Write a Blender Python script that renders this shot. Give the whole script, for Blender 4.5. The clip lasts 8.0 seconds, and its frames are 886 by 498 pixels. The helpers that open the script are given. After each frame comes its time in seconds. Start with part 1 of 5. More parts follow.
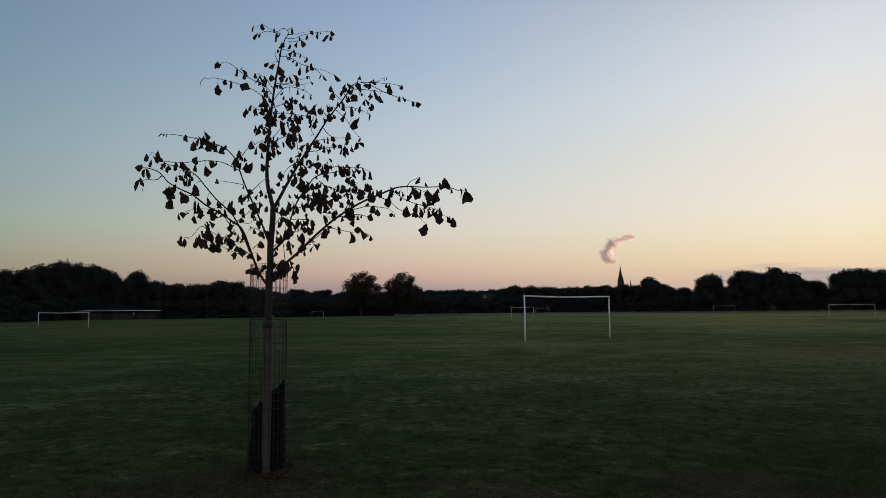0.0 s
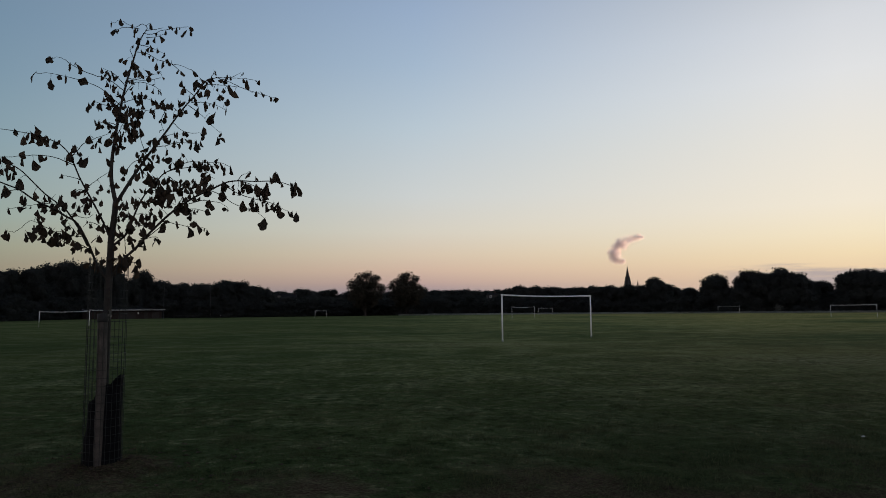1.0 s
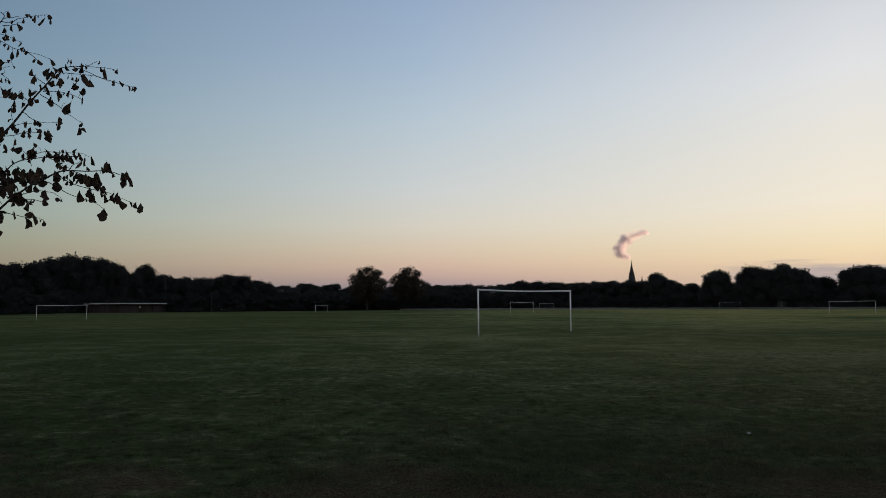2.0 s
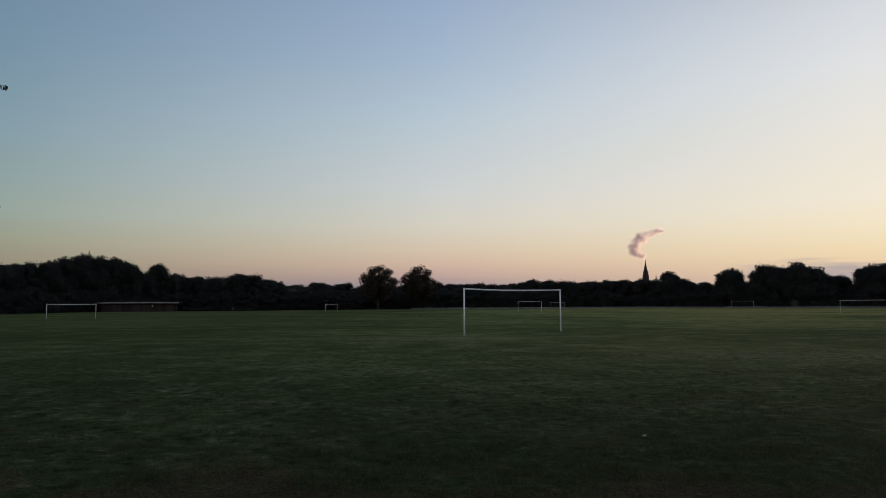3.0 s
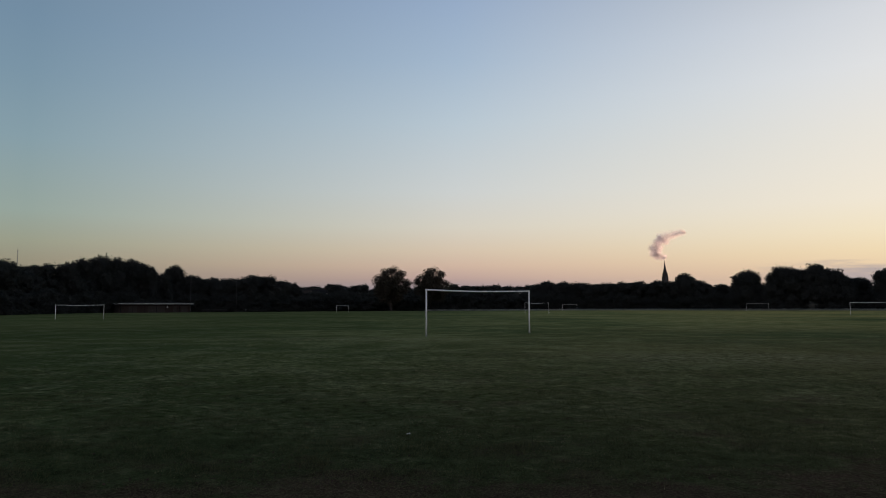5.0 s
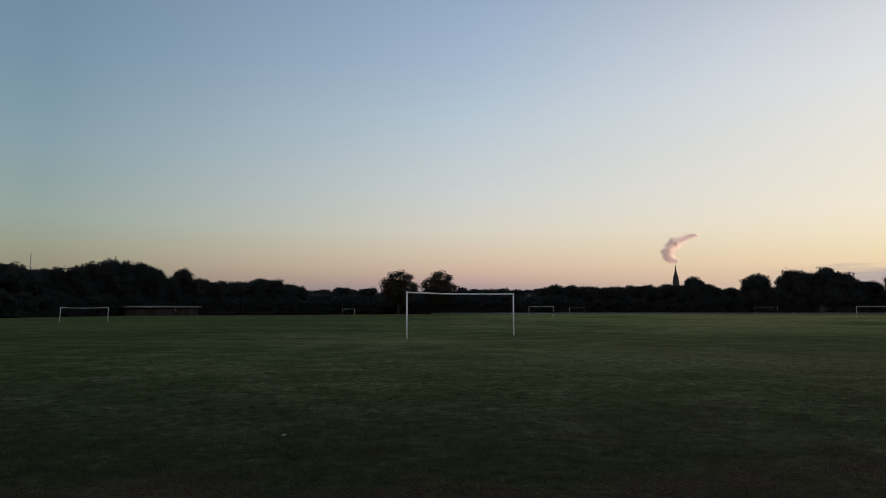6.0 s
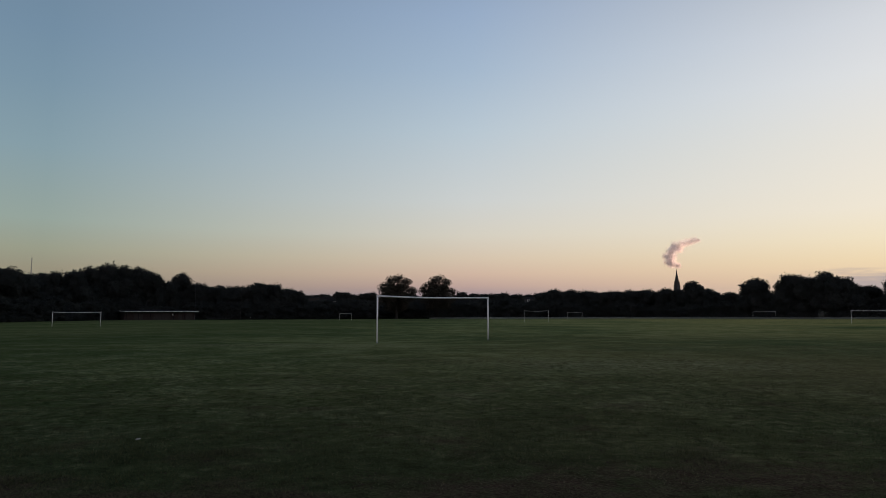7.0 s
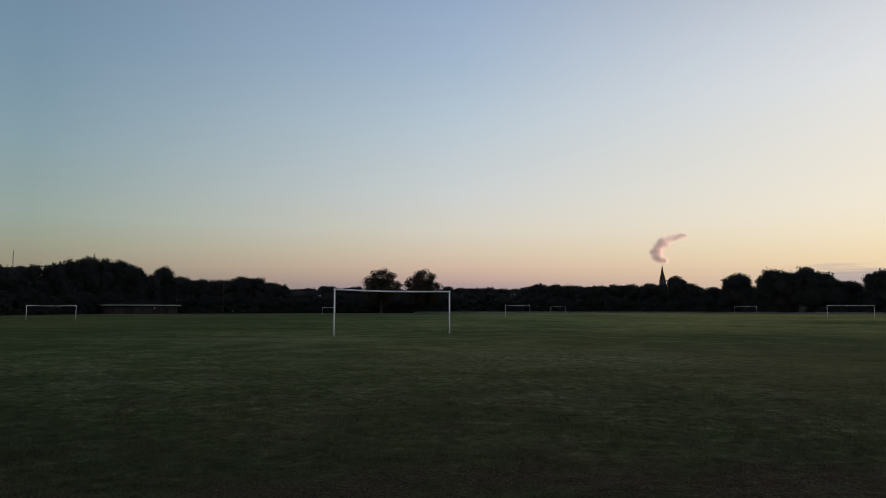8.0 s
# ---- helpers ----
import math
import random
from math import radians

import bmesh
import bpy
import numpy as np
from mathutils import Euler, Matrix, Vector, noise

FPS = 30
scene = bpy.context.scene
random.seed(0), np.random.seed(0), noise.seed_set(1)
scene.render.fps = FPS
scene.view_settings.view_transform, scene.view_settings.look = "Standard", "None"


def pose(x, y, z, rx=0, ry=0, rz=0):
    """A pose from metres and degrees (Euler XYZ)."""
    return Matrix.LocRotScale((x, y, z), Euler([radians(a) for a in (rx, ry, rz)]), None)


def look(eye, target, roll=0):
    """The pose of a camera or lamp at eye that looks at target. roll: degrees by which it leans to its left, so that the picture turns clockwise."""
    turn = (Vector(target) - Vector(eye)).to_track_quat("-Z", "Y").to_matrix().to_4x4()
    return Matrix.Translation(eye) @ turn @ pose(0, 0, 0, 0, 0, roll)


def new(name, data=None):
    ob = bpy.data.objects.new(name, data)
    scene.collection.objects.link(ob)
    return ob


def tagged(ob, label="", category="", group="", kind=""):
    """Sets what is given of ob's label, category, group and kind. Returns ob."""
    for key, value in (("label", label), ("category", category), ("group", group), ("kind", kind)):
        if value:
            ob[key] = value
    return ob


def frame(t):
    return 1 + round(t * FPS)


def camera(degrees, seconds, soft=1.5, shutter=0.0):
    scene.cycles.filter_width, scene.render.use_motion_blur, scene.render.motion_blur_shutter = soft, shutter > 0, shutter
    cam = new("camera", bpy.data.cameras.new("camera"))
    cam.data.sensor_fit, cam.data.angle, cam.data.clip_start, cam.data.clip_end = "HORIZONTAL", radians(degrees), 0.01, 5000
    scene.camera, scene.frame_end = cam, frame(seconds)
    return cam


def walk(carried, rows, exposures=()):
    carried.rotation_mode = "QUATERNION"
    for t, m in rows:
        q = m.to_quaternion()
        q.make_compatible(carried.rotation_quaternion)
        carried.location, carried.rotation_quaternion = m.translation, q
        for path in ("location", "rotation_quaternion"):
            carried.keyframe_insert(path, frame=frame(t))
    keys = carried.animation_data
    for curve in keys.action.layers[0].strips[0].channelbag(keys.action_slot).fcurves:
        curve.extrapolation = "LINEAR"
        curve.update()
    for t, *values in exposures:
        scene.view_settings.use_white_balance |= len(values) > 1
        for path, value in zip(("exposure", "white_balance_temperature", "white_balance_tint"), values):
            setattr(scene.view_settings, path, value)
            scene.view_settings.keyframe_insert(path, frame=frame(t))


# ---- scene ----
cam = camera(67.0, 8.0, soft=0.6)
PATH = [
    (0, (0.137, -0.672, 1.674), (0.1256, 1.3190, 1.8589), -0.6),
    (0.5, (0.946, -0.684, 1.649), (0.9217, 1.3070, 1.8391), -0.5),
    (1, (1.761, -0.634, 1.608), (1.7256, 1.3570, 1.7933), -0.5),
    (1.5, (2.539, -0.562, 1.579), (2.5002, 1.4300, 1.7551), -0.4),
    (3, (4.793, -0.313, 1.580), (4.6991, 1.6780, 1.7478), -0.3),
    (3.5, (5.534, -0.270, 1.573), (5.4244, 1.7199, 1.7463), -0.3),
    (4, (6.297, -0.277, 1.563), (6.1696, 1.7122, 1.7361), -0.2),
    (4.5, (7.074, -0.251, 1.547), (6.9353, 1.7360, 1.7197), -0.2),
    (6, (9.433, 0.086, 1.475), (9.2458, 2.0690, 1.6586), -0.1),
    (6.5, (10.245, 0.253, 1.454), (10.0519, 2.2339, 1.6521), -0.1),
    (7, (11.051, 0.463, 1.424), (10.8571, 2.4440, 1.6215), -0.1),
    (7.5, (11.834, 0.695, 1.402), (11.6577, 2.6780, 1.5971), -0.1),
    (8, (12.580, 0.951, 1.397), (12.4201, 2.9370, 1.5777), -0.0),
]
walk(cam, [(t, look(eye, target, roll)) for t, eye, target, roll in PATH])

# ---------------------------------------------------------------- sky and light
def lin(r, g, b):
    """Linear colour from 0-255 screen values."""
    return tuple(((c / 255 + 0.055) / 1.055) ** 2.4 if c > 10 else c / 255 / 12.92 for c in (r, g, b)) + (1.0,)


class Nodes:
    """Short hand for node trees."""

    def __init__(self, tree):
        self.tree = tree
        tree.nodes.clear()

    def add(self, kind, inputs=None, **props):
        n = self.tree.nodes.new(kind)
        if "operation" in props:
            n.operation = props["operation"]
        if kind == "ShaderNodeMath":
            n.use_clamp = props["use_clamp"]
        if "data_type" in props:
            n.data_type, n.blend_type = props["data_type"], props["blend_type"]
        if "interpolation_type" in props:
            n.clamp, n.interpolation_type = True, props["interpolation_type"]
        if "noise_dimensions" in props:
            n.noise_dimensions = props["noise_dimensions"]
        for k, v in (inputs or {}).items():
            if isinstance(v, bpy.types.NodeSocket):
                self.tree.links.new(v, n.inputs[k])
            else:
                n.inputs[k].default_value = v
        return n

    def math(self, op, a, b=0.0, clamp=False):
        return self.add("ShaderNodeMath", {0: a, 1: b}, operation=op, use_clamp=clamp).outputs[0]

    def ramp(self, fac, stops):
        n = self.add("ShaderNodeValToRGB", {"Fac": fac})
        e = n.color_ramp.elements
        while len(e) < len(stops):
            e.new(0.5)
        for i, (p, c) in enumerate(stops):
            e[i].position, e[i].color = p, c
        return n.outputs["Color"]

    def mix(self, fac, a, b, blend="MIX"):
        n = self.add("ShaderNodeMix", {}, data_type="RGBA", blend_type=blend)
        for socket, v in ((n.inputs[0], fac), (n.inputs[6], a), (n.inputs[7], b)):
            if isinstance(v, bpy.types.NodeSocket):
                self.tree.links.new(v, socket)
            else:
                socket.default_value = v
        return n.outputs[2]

    def span(self, v, a, b, c=0.0, d=1.0, smooth=False):
        return self.add("ShaderNodeMapRange", {0: v, 1: a, 2: b, 3: c, 4: d},
                        interpolation_type="SMOOTHSTEP" if smooth else "LINEAR").outputs[0]

    def noise(self, scale, detail=4.0, rough=0.55, vector=None, dim="3D"):
        ins = {"Scale": scale, "Detail": detail, "Roughness": rough}
        if vector is not None:
            ins["Vector"] = vector
        return self.add("ShaderNodeTexNoise", ins, noise_dimensions=dim).outputs[0]


def up(deg):
    return math.sin(radians(deg))


# Dawn sky: the sun is still under the horizon, well to the east (+x). The unseen southern and western sky is brightened
# to light trees and posts.
SUN_AZIMUTH, GLOW_AZIMUTH = radians(55), radians(44)
world = bpy.data.worlds.new("dawn_sky")
scene.world = world
world.use_nodes = True
w = Nodes(world.node_tree)
sky_dir = w.add("ShaderNodeTexCoord").outputs["Generated"]
split = w.add("ShaderNodeSeparateXYZ", {0: sky_dir})
height = w.math("MAXIMUM", split.outputs[2], 0.0)
azimuth = w.math("ARCTAN2", split.outputs[0], split.outputs[1])
# the glow is centred north-east and falls off to either side, faster towards the south
off_glow = w.math("SUBTRACT", azimuth, GLOW_AZIMUTH)
glow_side = w.math("SUBTRACT", GLOW_AZIMUTH, w.math("MAXIMUM", w.math("MULTIPLY", off_glow, 1.7), w.math("MULTIPLY", off_glow, -1.0)))
ZENITH = [(up(40), lin(92, 112, 134)), (up(60), lin(68, 84, 102)), (1.0, lin(58, 72, 90))]
north_west = w.ramp(height, [(0.0, lin(112, 106, 106)), (up(2.3), lin(138, 129, 116)), (up(3.5), lin(150, 144, 124)), (up(5.0), lin(153, 156, 137)),
                             (up(7.2), lin(149, 164, 156)), (up(12.5), lin(134, 158, 168)), (up(17.3), lin(122, 148, 166)), (up(21), lin(115, 141, 163))] + ZENITH)
north = w.ramp(height, [(0.0, lin(130, 122, 137)), (up(1.6), lin(154, 140, 147)), (up(2.5), lin(189, 162, 153)), (up(3.5), lin(207, 180, 161)), (up(4.8), lin(213, 195, 173)),
                        (up(6.8), lin(213, 207, 193)), (up(9.8), lin(204, 208, 207)), (up(15.6), lin(184, 199, 210)), (up(20.6), lin(164, 184, 205)), (up(25), lin(151, 172, 199))] + ZENITH)
north_east = w.ramp(height, [(0.0, lin(208, 175, 158)), (up(1.6), lin(225, 194, 166)), (up(2.7), lin(235, 206, 170)), (up(4.0), lin(241, 219, 180)), (up(5.6), lin(243, 228, 197)),
                             (up(7.8), lin(242, 232, 213)), (up(13), lin(233, 229, 220)), (up(17.3), lin(225, 226, 227)), (up(21), lin(214, 217, 222))] + ZENITH)
west = w.ramp(height, [(0.0, lin(176, 167, 170)), (up(8), lin(200, 188, 191)), (up(18), lin(178, 174, 184)), (up(35), lin(116, 124, 139)), (1.0, lin(58, 72, 90))])
east_of_north = w.mix(w.span(glow_side, radians(-3.1), radians(30.4)), north, north_east)
dawn = w.mix(w.span(glow_side, radians(-36.6), radians(-3.1)), north_west, east_of_north)
sky = w.mix(w.span(glow_side, radians(-38), radians(-105), smooth=True), dawn, west)
# a low grey cloud bank along the eastern horizon
stretched = w.add("ShaderNodeMapping", {"Vector": sky_dir, "Scale": (9.0, 9.0, 110.0)}).outputs[0]
bank = w.math("MULTIPLY", w.span(w.math("ADD", height, w.math("MULTIPLY", w.math("SUBTRACT", w.noise(1.0, 5.0, 0.6, stretched), 0.5), 0.05)), up(3.5), up(2.4), smooth=True),
              w.span(azimuth, radians(19), radians(25), smooth=True))
sky = w.mix(w.math("MULTIPLY", bank, 0.8), sky, lin(168, 158, 162))
back = w.add("ShaderNodeBackground", {"Color": sky, "Strength": 1.0})
w.add("ShaderNodeOutputWorld", {"Surface": back.outputs[0]})

# the sun, still under the horizon, which only reaches what drifts high above the ground
sun = new("sun", bpy.data.lights.new("sun", "SUN"))
sun.data.energy, sun.data.angle, sun.data.color = 8.6, radians(0.5), (1.0, 0.62, 0.42)
sun_height = radians(-1.0)
to_sun = Vector((math.sin(SUN_AZIMUTH) * math.cos(sun_height), math.cos(SUN_AZIMUTH) * math.cos(sun_height), math.sin(sun_height)))
sun.matrix_world = look(to_sun * 100, (0, 0, 0))


# ---------------------------------------------------------------- materials
def material(name, rough=0.8, metallic=0.0, specular=0.5):
    m = bpy.data.materials.new(name)
    m.use_nodes = True
    n = Nodes(m.node_tree)
    bsdf = n.add("ShaderNodeBsdfPrincipled", {"Roughness": rough, "Metallic": metallic, "Specular IOR Level": specular})
    n.add("ShaderNodeOutputMaterial", {"Surface": bsdf.outputs[0]})
    return m, n, bsdf


def plug(n, socket, value):
    n.tree.links.new(value, socket)


def mottled(name, a, b, scale=8.0, fine=60.0, rough=0.8, bump=0.2, metallic=0.0, per_object=0.0, specular=0.4):
    """Two colours mixed by coarse and fine noise, with a little relief."""
    m, n, bsdf = material(name, rough, metallic, specular)
    pos = n.add("ShaderNodeTexCoord").outputs["Object"]
    coarse, grain = n.noise(scale, 4, 0.6, pos), n.noise(fine, 3, 0.6, pos)
    fac = n.math("ADD", n.math("MULTIPLY", coarse, 0.7), n.math("MULTIPLY", grain, 0.3))
    fac = n.span(fac, 0.32, 0.68)
    if per_object:
        rnd = n.add("ShaderNodeObjectInfo").outputs["Random"]
        fac = n.math("ADD", fac, n.math("MULTIPLY", n.math("SUBTRACT", rnd, 0.5), per_object), True)
    plug(n, bsdf.inputs["Base Color"], n.mix(fac, a, b))
    relief = n.add("ShaderNodeBump", {"Strength": bump, "Distance": 0.02, "Height": grain})
    plug(n, bsdf.inputs["Normal"], relief.outputs[0])
    return m


PALE_TURF = [(15.0, 20.5, 5.5, 2.6), (1.0, 32.0, 8.0, 2.0)]


def turf(n, pos):
    """Colour of the turf at a place: patches of fresh and straw-coloured grass, dark tufts, a worn line of earth, with
    glow and falloff painted in.
    """
    xyz = n.add("ShaderNodeSeparateXYZ", {0: pos})
    broad, patch, tuft, blade = n.noise(0.045, 4, 0.6, pos), n.noise(0.55, 6, 0.66, pos), n.noise(6.0, 5, 0.70, pos), n.noise(38.0, 3, 0.7, pos)
    green = n.mix(n.span(broad, 0.38, 0.62), (0.041, 0.060, 0.026, 1), (0.080, 0.089, 0.037, 1))
    light = n.mix(n.span(tuft, 0.3, 0.7), (0.118, 0.140, 0.074, 1), (0.188, 0.196, 0.114, 1))
    grass = n.mix(n.math("MULTIPLY", n.span(n.math("ADD", patch, n.math("MULTIPLY", n.math("SUBTRACT", broad, 0.5), 0.5)), 0.47, 0.64), 0.56), green, light)
    grass = n.mix(n.math("MULTIPLY", n.span(patch, 0.46, 0.32), 0.30), grass, (0.018, 0.026, 0.012, 1))
    grass = n.mix(n.math("MULTIPLY", n.span(tuft, 0.52, 0.36), n.span(xyz.outputs[1], 10.0, 32.0, 0.4, 0.12)), grass, (0.014, 0.022, 0.010, 1))
    fleck = n.noise(4.6, 7, 0.72, pos)
    # the turf wears more even away from the trodden side
    even = n.span(xyz.outputs[1], 12.0, 36.0, 1.0, 0.35)
    grass = n.mix(n.math("MULTIPLY", n.span(fleck, 0.54, 0.66), n.math("MULTIPLY", even, n.span(patch, 0.36, 0.58, 0.30, 1.0))), grass, n.mix(0.72, grass, (0.26, 0.25, 0.145, 1)))
    grass = n.mix(n.math("MULTIPLY", n.span(fleck, 0.48, 0.39), n.math("MULTIPLY", even, 0.85)), grass, (0.012, 0.018, 0.008, 1))
    # broad mown patches of thicker and thinner turf, longer across the field than deep
    drift = n.noise(1.0, 4, 0.62, n.add("ShaderNodeMapping", {"Vector": pos, "Scale": (0.10, 0.17, 0.1)}).outputs[0])
    grass = n.mix(n.span(drift, 0.46, 0.30, 0.0, 0.55), grass, (0.017, 0.028, 0.013, 1))
    grass = n.mix(n.span(drift, 0.54, 0.70, 0.0, 0.24), grass, (0.150, 0.162, 0.080, 1))
    # less dawn glow towards the west, painted in as darker green
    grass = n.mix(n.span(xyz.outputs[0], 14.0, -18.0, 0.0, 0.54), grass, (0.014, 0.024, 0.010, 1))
    # turf along the worn strip painted darker, in place of lens falloff
    near_falloff = n.math("MULTIPLY", n.math("MULTIPLY", n.span(xyz.outputs[0], 0.8, 4.5), n.span(xyz.outputs[0], 16.0, 11.0)), n.span(xyz.outputs[1], 13.0, 7.0))
    grass = n.mix(n.math("MULTIPLY", near_falloff, 0.55), grass, (0.014, 0.022, 0.012, 1))
    # worn brownish turf beyond the young tree
    grass = n.mix(n.math("MULTIPLY", n.span(xyz.outputs[0], 3.0, 20.0), n.math("MULTIPLY", n.span(xyz.outputs[1], 60.0, 12.0), n.span(broad, 0.36, 0.56, 0.35, 0.8))), grass,
                  n.mix(n.span(fleck, 0.40, 0.62), (0.046, 0.034, 0.022, 1), (0.108, 0.090, 0.049, 1)))
    # dawn glow on the turf towards the east, painted in as lighter yellow
    grass = n.mix(n.math("MULTIPLY", n.span(xyz.outputs[0], 2.0, 70.0), n.span(broad, 0.3, 0.6)), grass, n.mix(n.span(patch, 0.4, 0.62), (0.102, 0.098, 0.037, 1), (0.192, 0.170, 0.071, 1)))
    # dry pale turf: a thin patch in the open field and the trampled goal mouth
    for cx, cy, sx, sy in PALE_TURF:
        away = n.math("SQRT", n.math("ADD", n.math("POWER", n.math("DIVIDE", n.math("SUBTRACT", xyz.outputs[0], cx), sx), 2.0), n.math("POWER", n.math("DIVIDE", n.math("SUBTRACT", xyz.outputs[1], cy), sy), 2.0)))
        dry = n.span(n.math("ADD", away, n.math("MULTIPLY", n.math("SUBTRACT", patch, 0.5), 2.2)), 1.1, 0.45, 0.0, 0.32)
        grass = n.mix(n.math("MULTIPLY", dry, n.span(fleck, 0.45, 0.60, 0.0, 1.0)), grass, (0.275, 0.250, 0.165, 1))
    line = n.math("SUBTRACT", xyz.outputs[1], n.math("ADD", n.math("ADD", 4.75, n.math("MULTIPLY", xyz.outputs[0], 0.02)), n.span(xyz.outputs[0], 7.5, 12.5, 0.0, 1.4, True)))
    worn = n.math("ADD", n.math("MULTIPLY", n.span(n.math("ABSOLUTE", line), 0.3, 2.2, 1.1, 0.0), n.span(xyz.outputs[0], 1.0, 9.0, 0.7, 1.0)), n.math("MULTIPLY", n.math("SUBTRACT", patch, 0.5), 3.4))
    worn = n.math("ADD", worn, n.math("MULTIPLY", n.math("SUBTRACT", tuft, 0.5), 1.2))
    scar = n.math("MULTIPLY", n.span(n.noise(0.9, 5, 0.7, pos), 0.53, 0.66), n.math("MULTIPLY", n.span(xyz.outputs[1], 8.0, 24.0, 0.85, 0.0), n.span(xyz.outputs[0], 0.0, 12.0, 0.35, 1.0)))
    pit = n.add("ShaderNodeVectorMath", {0: pos, 1: (-1.575, 5.65, 0.2)}, operation="DISTANCE", use_clamp=False).outputs["Value"]
    pit = n.span(n.math("ADD", pit, n.math("MULTIPLY", n.math("SUBTRACT", tuft, 0.5), 0.7)), 0.85, 0.45)
    worn = n.math("MAXIMUM", n.math("MAXIMUM", n.span(worn, 0.55, 0.95), scar), pit)
    earth = n.mix(n.span(blade, 0.35, 0.65), (0.017, 0.0115, 0.010, 1), (0.045, 0.030, 0.025, 1))
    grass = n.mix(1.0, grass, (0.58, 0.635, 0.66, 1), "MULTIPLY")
    return n.mix(n.math("MULTIPLY", worn, n.span(tuft, 0.38, 0.62, 0.92, 0.55)), grass, earth), tuft, blade


def ground_material():
    m, n, bsdf = material("mown_grass", 0.9, 0.0, 0.0)
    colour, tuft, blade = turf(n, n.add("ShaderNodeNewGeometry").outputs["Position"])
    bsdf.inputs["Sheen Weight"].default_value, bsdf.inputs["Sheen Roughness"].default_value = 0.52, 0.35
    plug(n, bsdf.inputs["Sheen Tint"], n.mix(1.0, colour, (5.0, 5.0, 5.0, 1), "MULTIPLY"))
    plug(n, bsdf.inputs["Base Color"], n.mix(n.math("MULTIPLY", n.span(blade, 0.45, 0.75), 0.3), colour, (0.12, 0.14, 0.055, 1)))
    relief = n.math("ADD", n.math("MULTIPLY", tuft, 0.6), n.math("MULTIPLY", blade, 0.4))
    plug(n, bsdf.inputs["Normal"], n.add("ShaderNodeBump", {"Strength": 0.6, "Distance": 0.06, "Height": relief}).outputs[0])
    return m


def blade_material():
    m = bpy.data.materials.new("grass_blades")
    m.use_nodes = True
    n = Nodes(m.node_tree)
    geo = n.add("ShaderNodeNewGeometry")
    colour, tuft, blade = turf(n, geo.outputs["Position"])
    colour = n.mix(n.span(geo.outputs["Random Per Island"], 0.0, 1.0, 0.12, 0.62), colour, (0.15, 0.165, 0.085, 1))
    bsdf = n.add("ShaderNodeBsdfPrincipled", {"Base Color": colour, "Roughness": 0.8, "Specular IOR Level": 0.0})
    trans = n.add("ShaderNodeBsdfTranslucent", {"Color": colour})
    both = n.add("ShaderNodeMixShader", {0: 0.6, 1: bsdf.outputs[0], 2: trans.outputs[0]})
    n.add("ShaderNodeOutputMaterial", {"Surface": both.outputs[0]})
    return m


def leaf_material(name, a, b, through_light=0.25):
    m = bpy.data.materials.new(name)
    m.use_nodes = True
    n = Nodes(m.node_tree)
    isle = n.add("ShaderNodeNewGeometry").outputs["Random Per Island"]
    rnd = n.add("ShaderNodeObjectInfo").outputs["Random"]
    pos = n.add("ShaderNodeTexCoord").outputs["Object"]
    fac = n.math("FRACT", n.math("ADD", isle, rnd))
    colour = n.mix(n.math("MULTIPLY", fac, n.noise(9.0, 3, 0.6, pos)), a, b)
    bsdf = n.add("ShaderNodeBsdfPrincipled", {"Base Color": colour, "Roughness": 0.8, "Specular IOR Level": 0.1})
    trans = n.add("ShaderNodeBsdfTranslucent", {"Color": colour})
    both = n.add("ShaderNodeMixShader", {0: through_light, 1: bsdf.outputs[0], 2: trans.outputs[0]})
    n.add("ShaderNodeOutputMaterial", {"Surface": both.outputs[0]})
    return m


def cloud_material():
    m = bpy.data.materials.new("steam")
    m.use_nodes = True
    n = Nodes(m.node_tree)
    diffuse = n.add("ShaderNodeBsdfDiffuse", {"Color": (0.965, 0.94, 0.955, 1)})
    trans = n.add("ShaderNodeBsdfTranslucent", {"Color": (0.965, 0.94, 0.955, 1)})
    body = n.add("ShaderNodeMixShader", {0: 0.46, 1: diffuse.outputs[0], 2: trans.outputs[0]})
    n.add("ShaderNodeOutputMaterial", {"Surface": body.outputs[0]})
    return m


GRASS = ground_material()
BLADE = blade_material()
MARGIN = leaf_material("mist_pale_grass", (0.40, 0.41, 0.38, 1), (0.58, 0.58, 0.54, 1), 0.75)
FOLIAGE = leaf_material("tree_foliage", (0.046, 0.050, 0.048, 1), (0.066, 0.070, 0.065, 1), 0.5)
TURNING_FOLIAGE = leaf_material("turning_foliage", (0.056, 0.050, 0.040, 1), (0.092, 0.077, 0.056, 1), 0.30)
PALE_FOLIAGE = leaf_material("pale_shrub", (0.13, 0.135, 0.12, 1), (0.24, 0.24, 0.22, 1), 0.4)
LEAF = leaf_material("autumn_leaf", (0.050, 0.040, 0.032, 1), (0.115, 0.078, 0.048, 1), 0.22)
BARK = mottled("bark", (0.025, 0.021, 0.018, 1), (0.065, 0.056, 0.048, 1), 14, 90, 0.9, 0.5)
STAKE_WOOD = mottled("weathered_timber", (0.048, 0.042, 0.037, 1), (0.125, 0.106, 0.092, 1), 10, 80, 0.85, 0.5)
WIRE = mottled("green_coated_wire", (0.014, 0.018, 0.016, 1), (0.034, 0.038, 0.035, 1), 20, 90, 0.55, 0.1, 0.3)
RUBBER = mottled("black_rubber", (0.012, 0.012, 0.013, 1), (0.03, 0.03, 0.03, 1), 12, 70, 0.6, 0.3)
PLASTIC = mottled("black_plastic_film", (0.005, 0.005, 0.006, 1), (0.011, 0.011, 0.013, 1), 9, 50, 0.75, 0.4, 0.0, 0.0, 0.05)
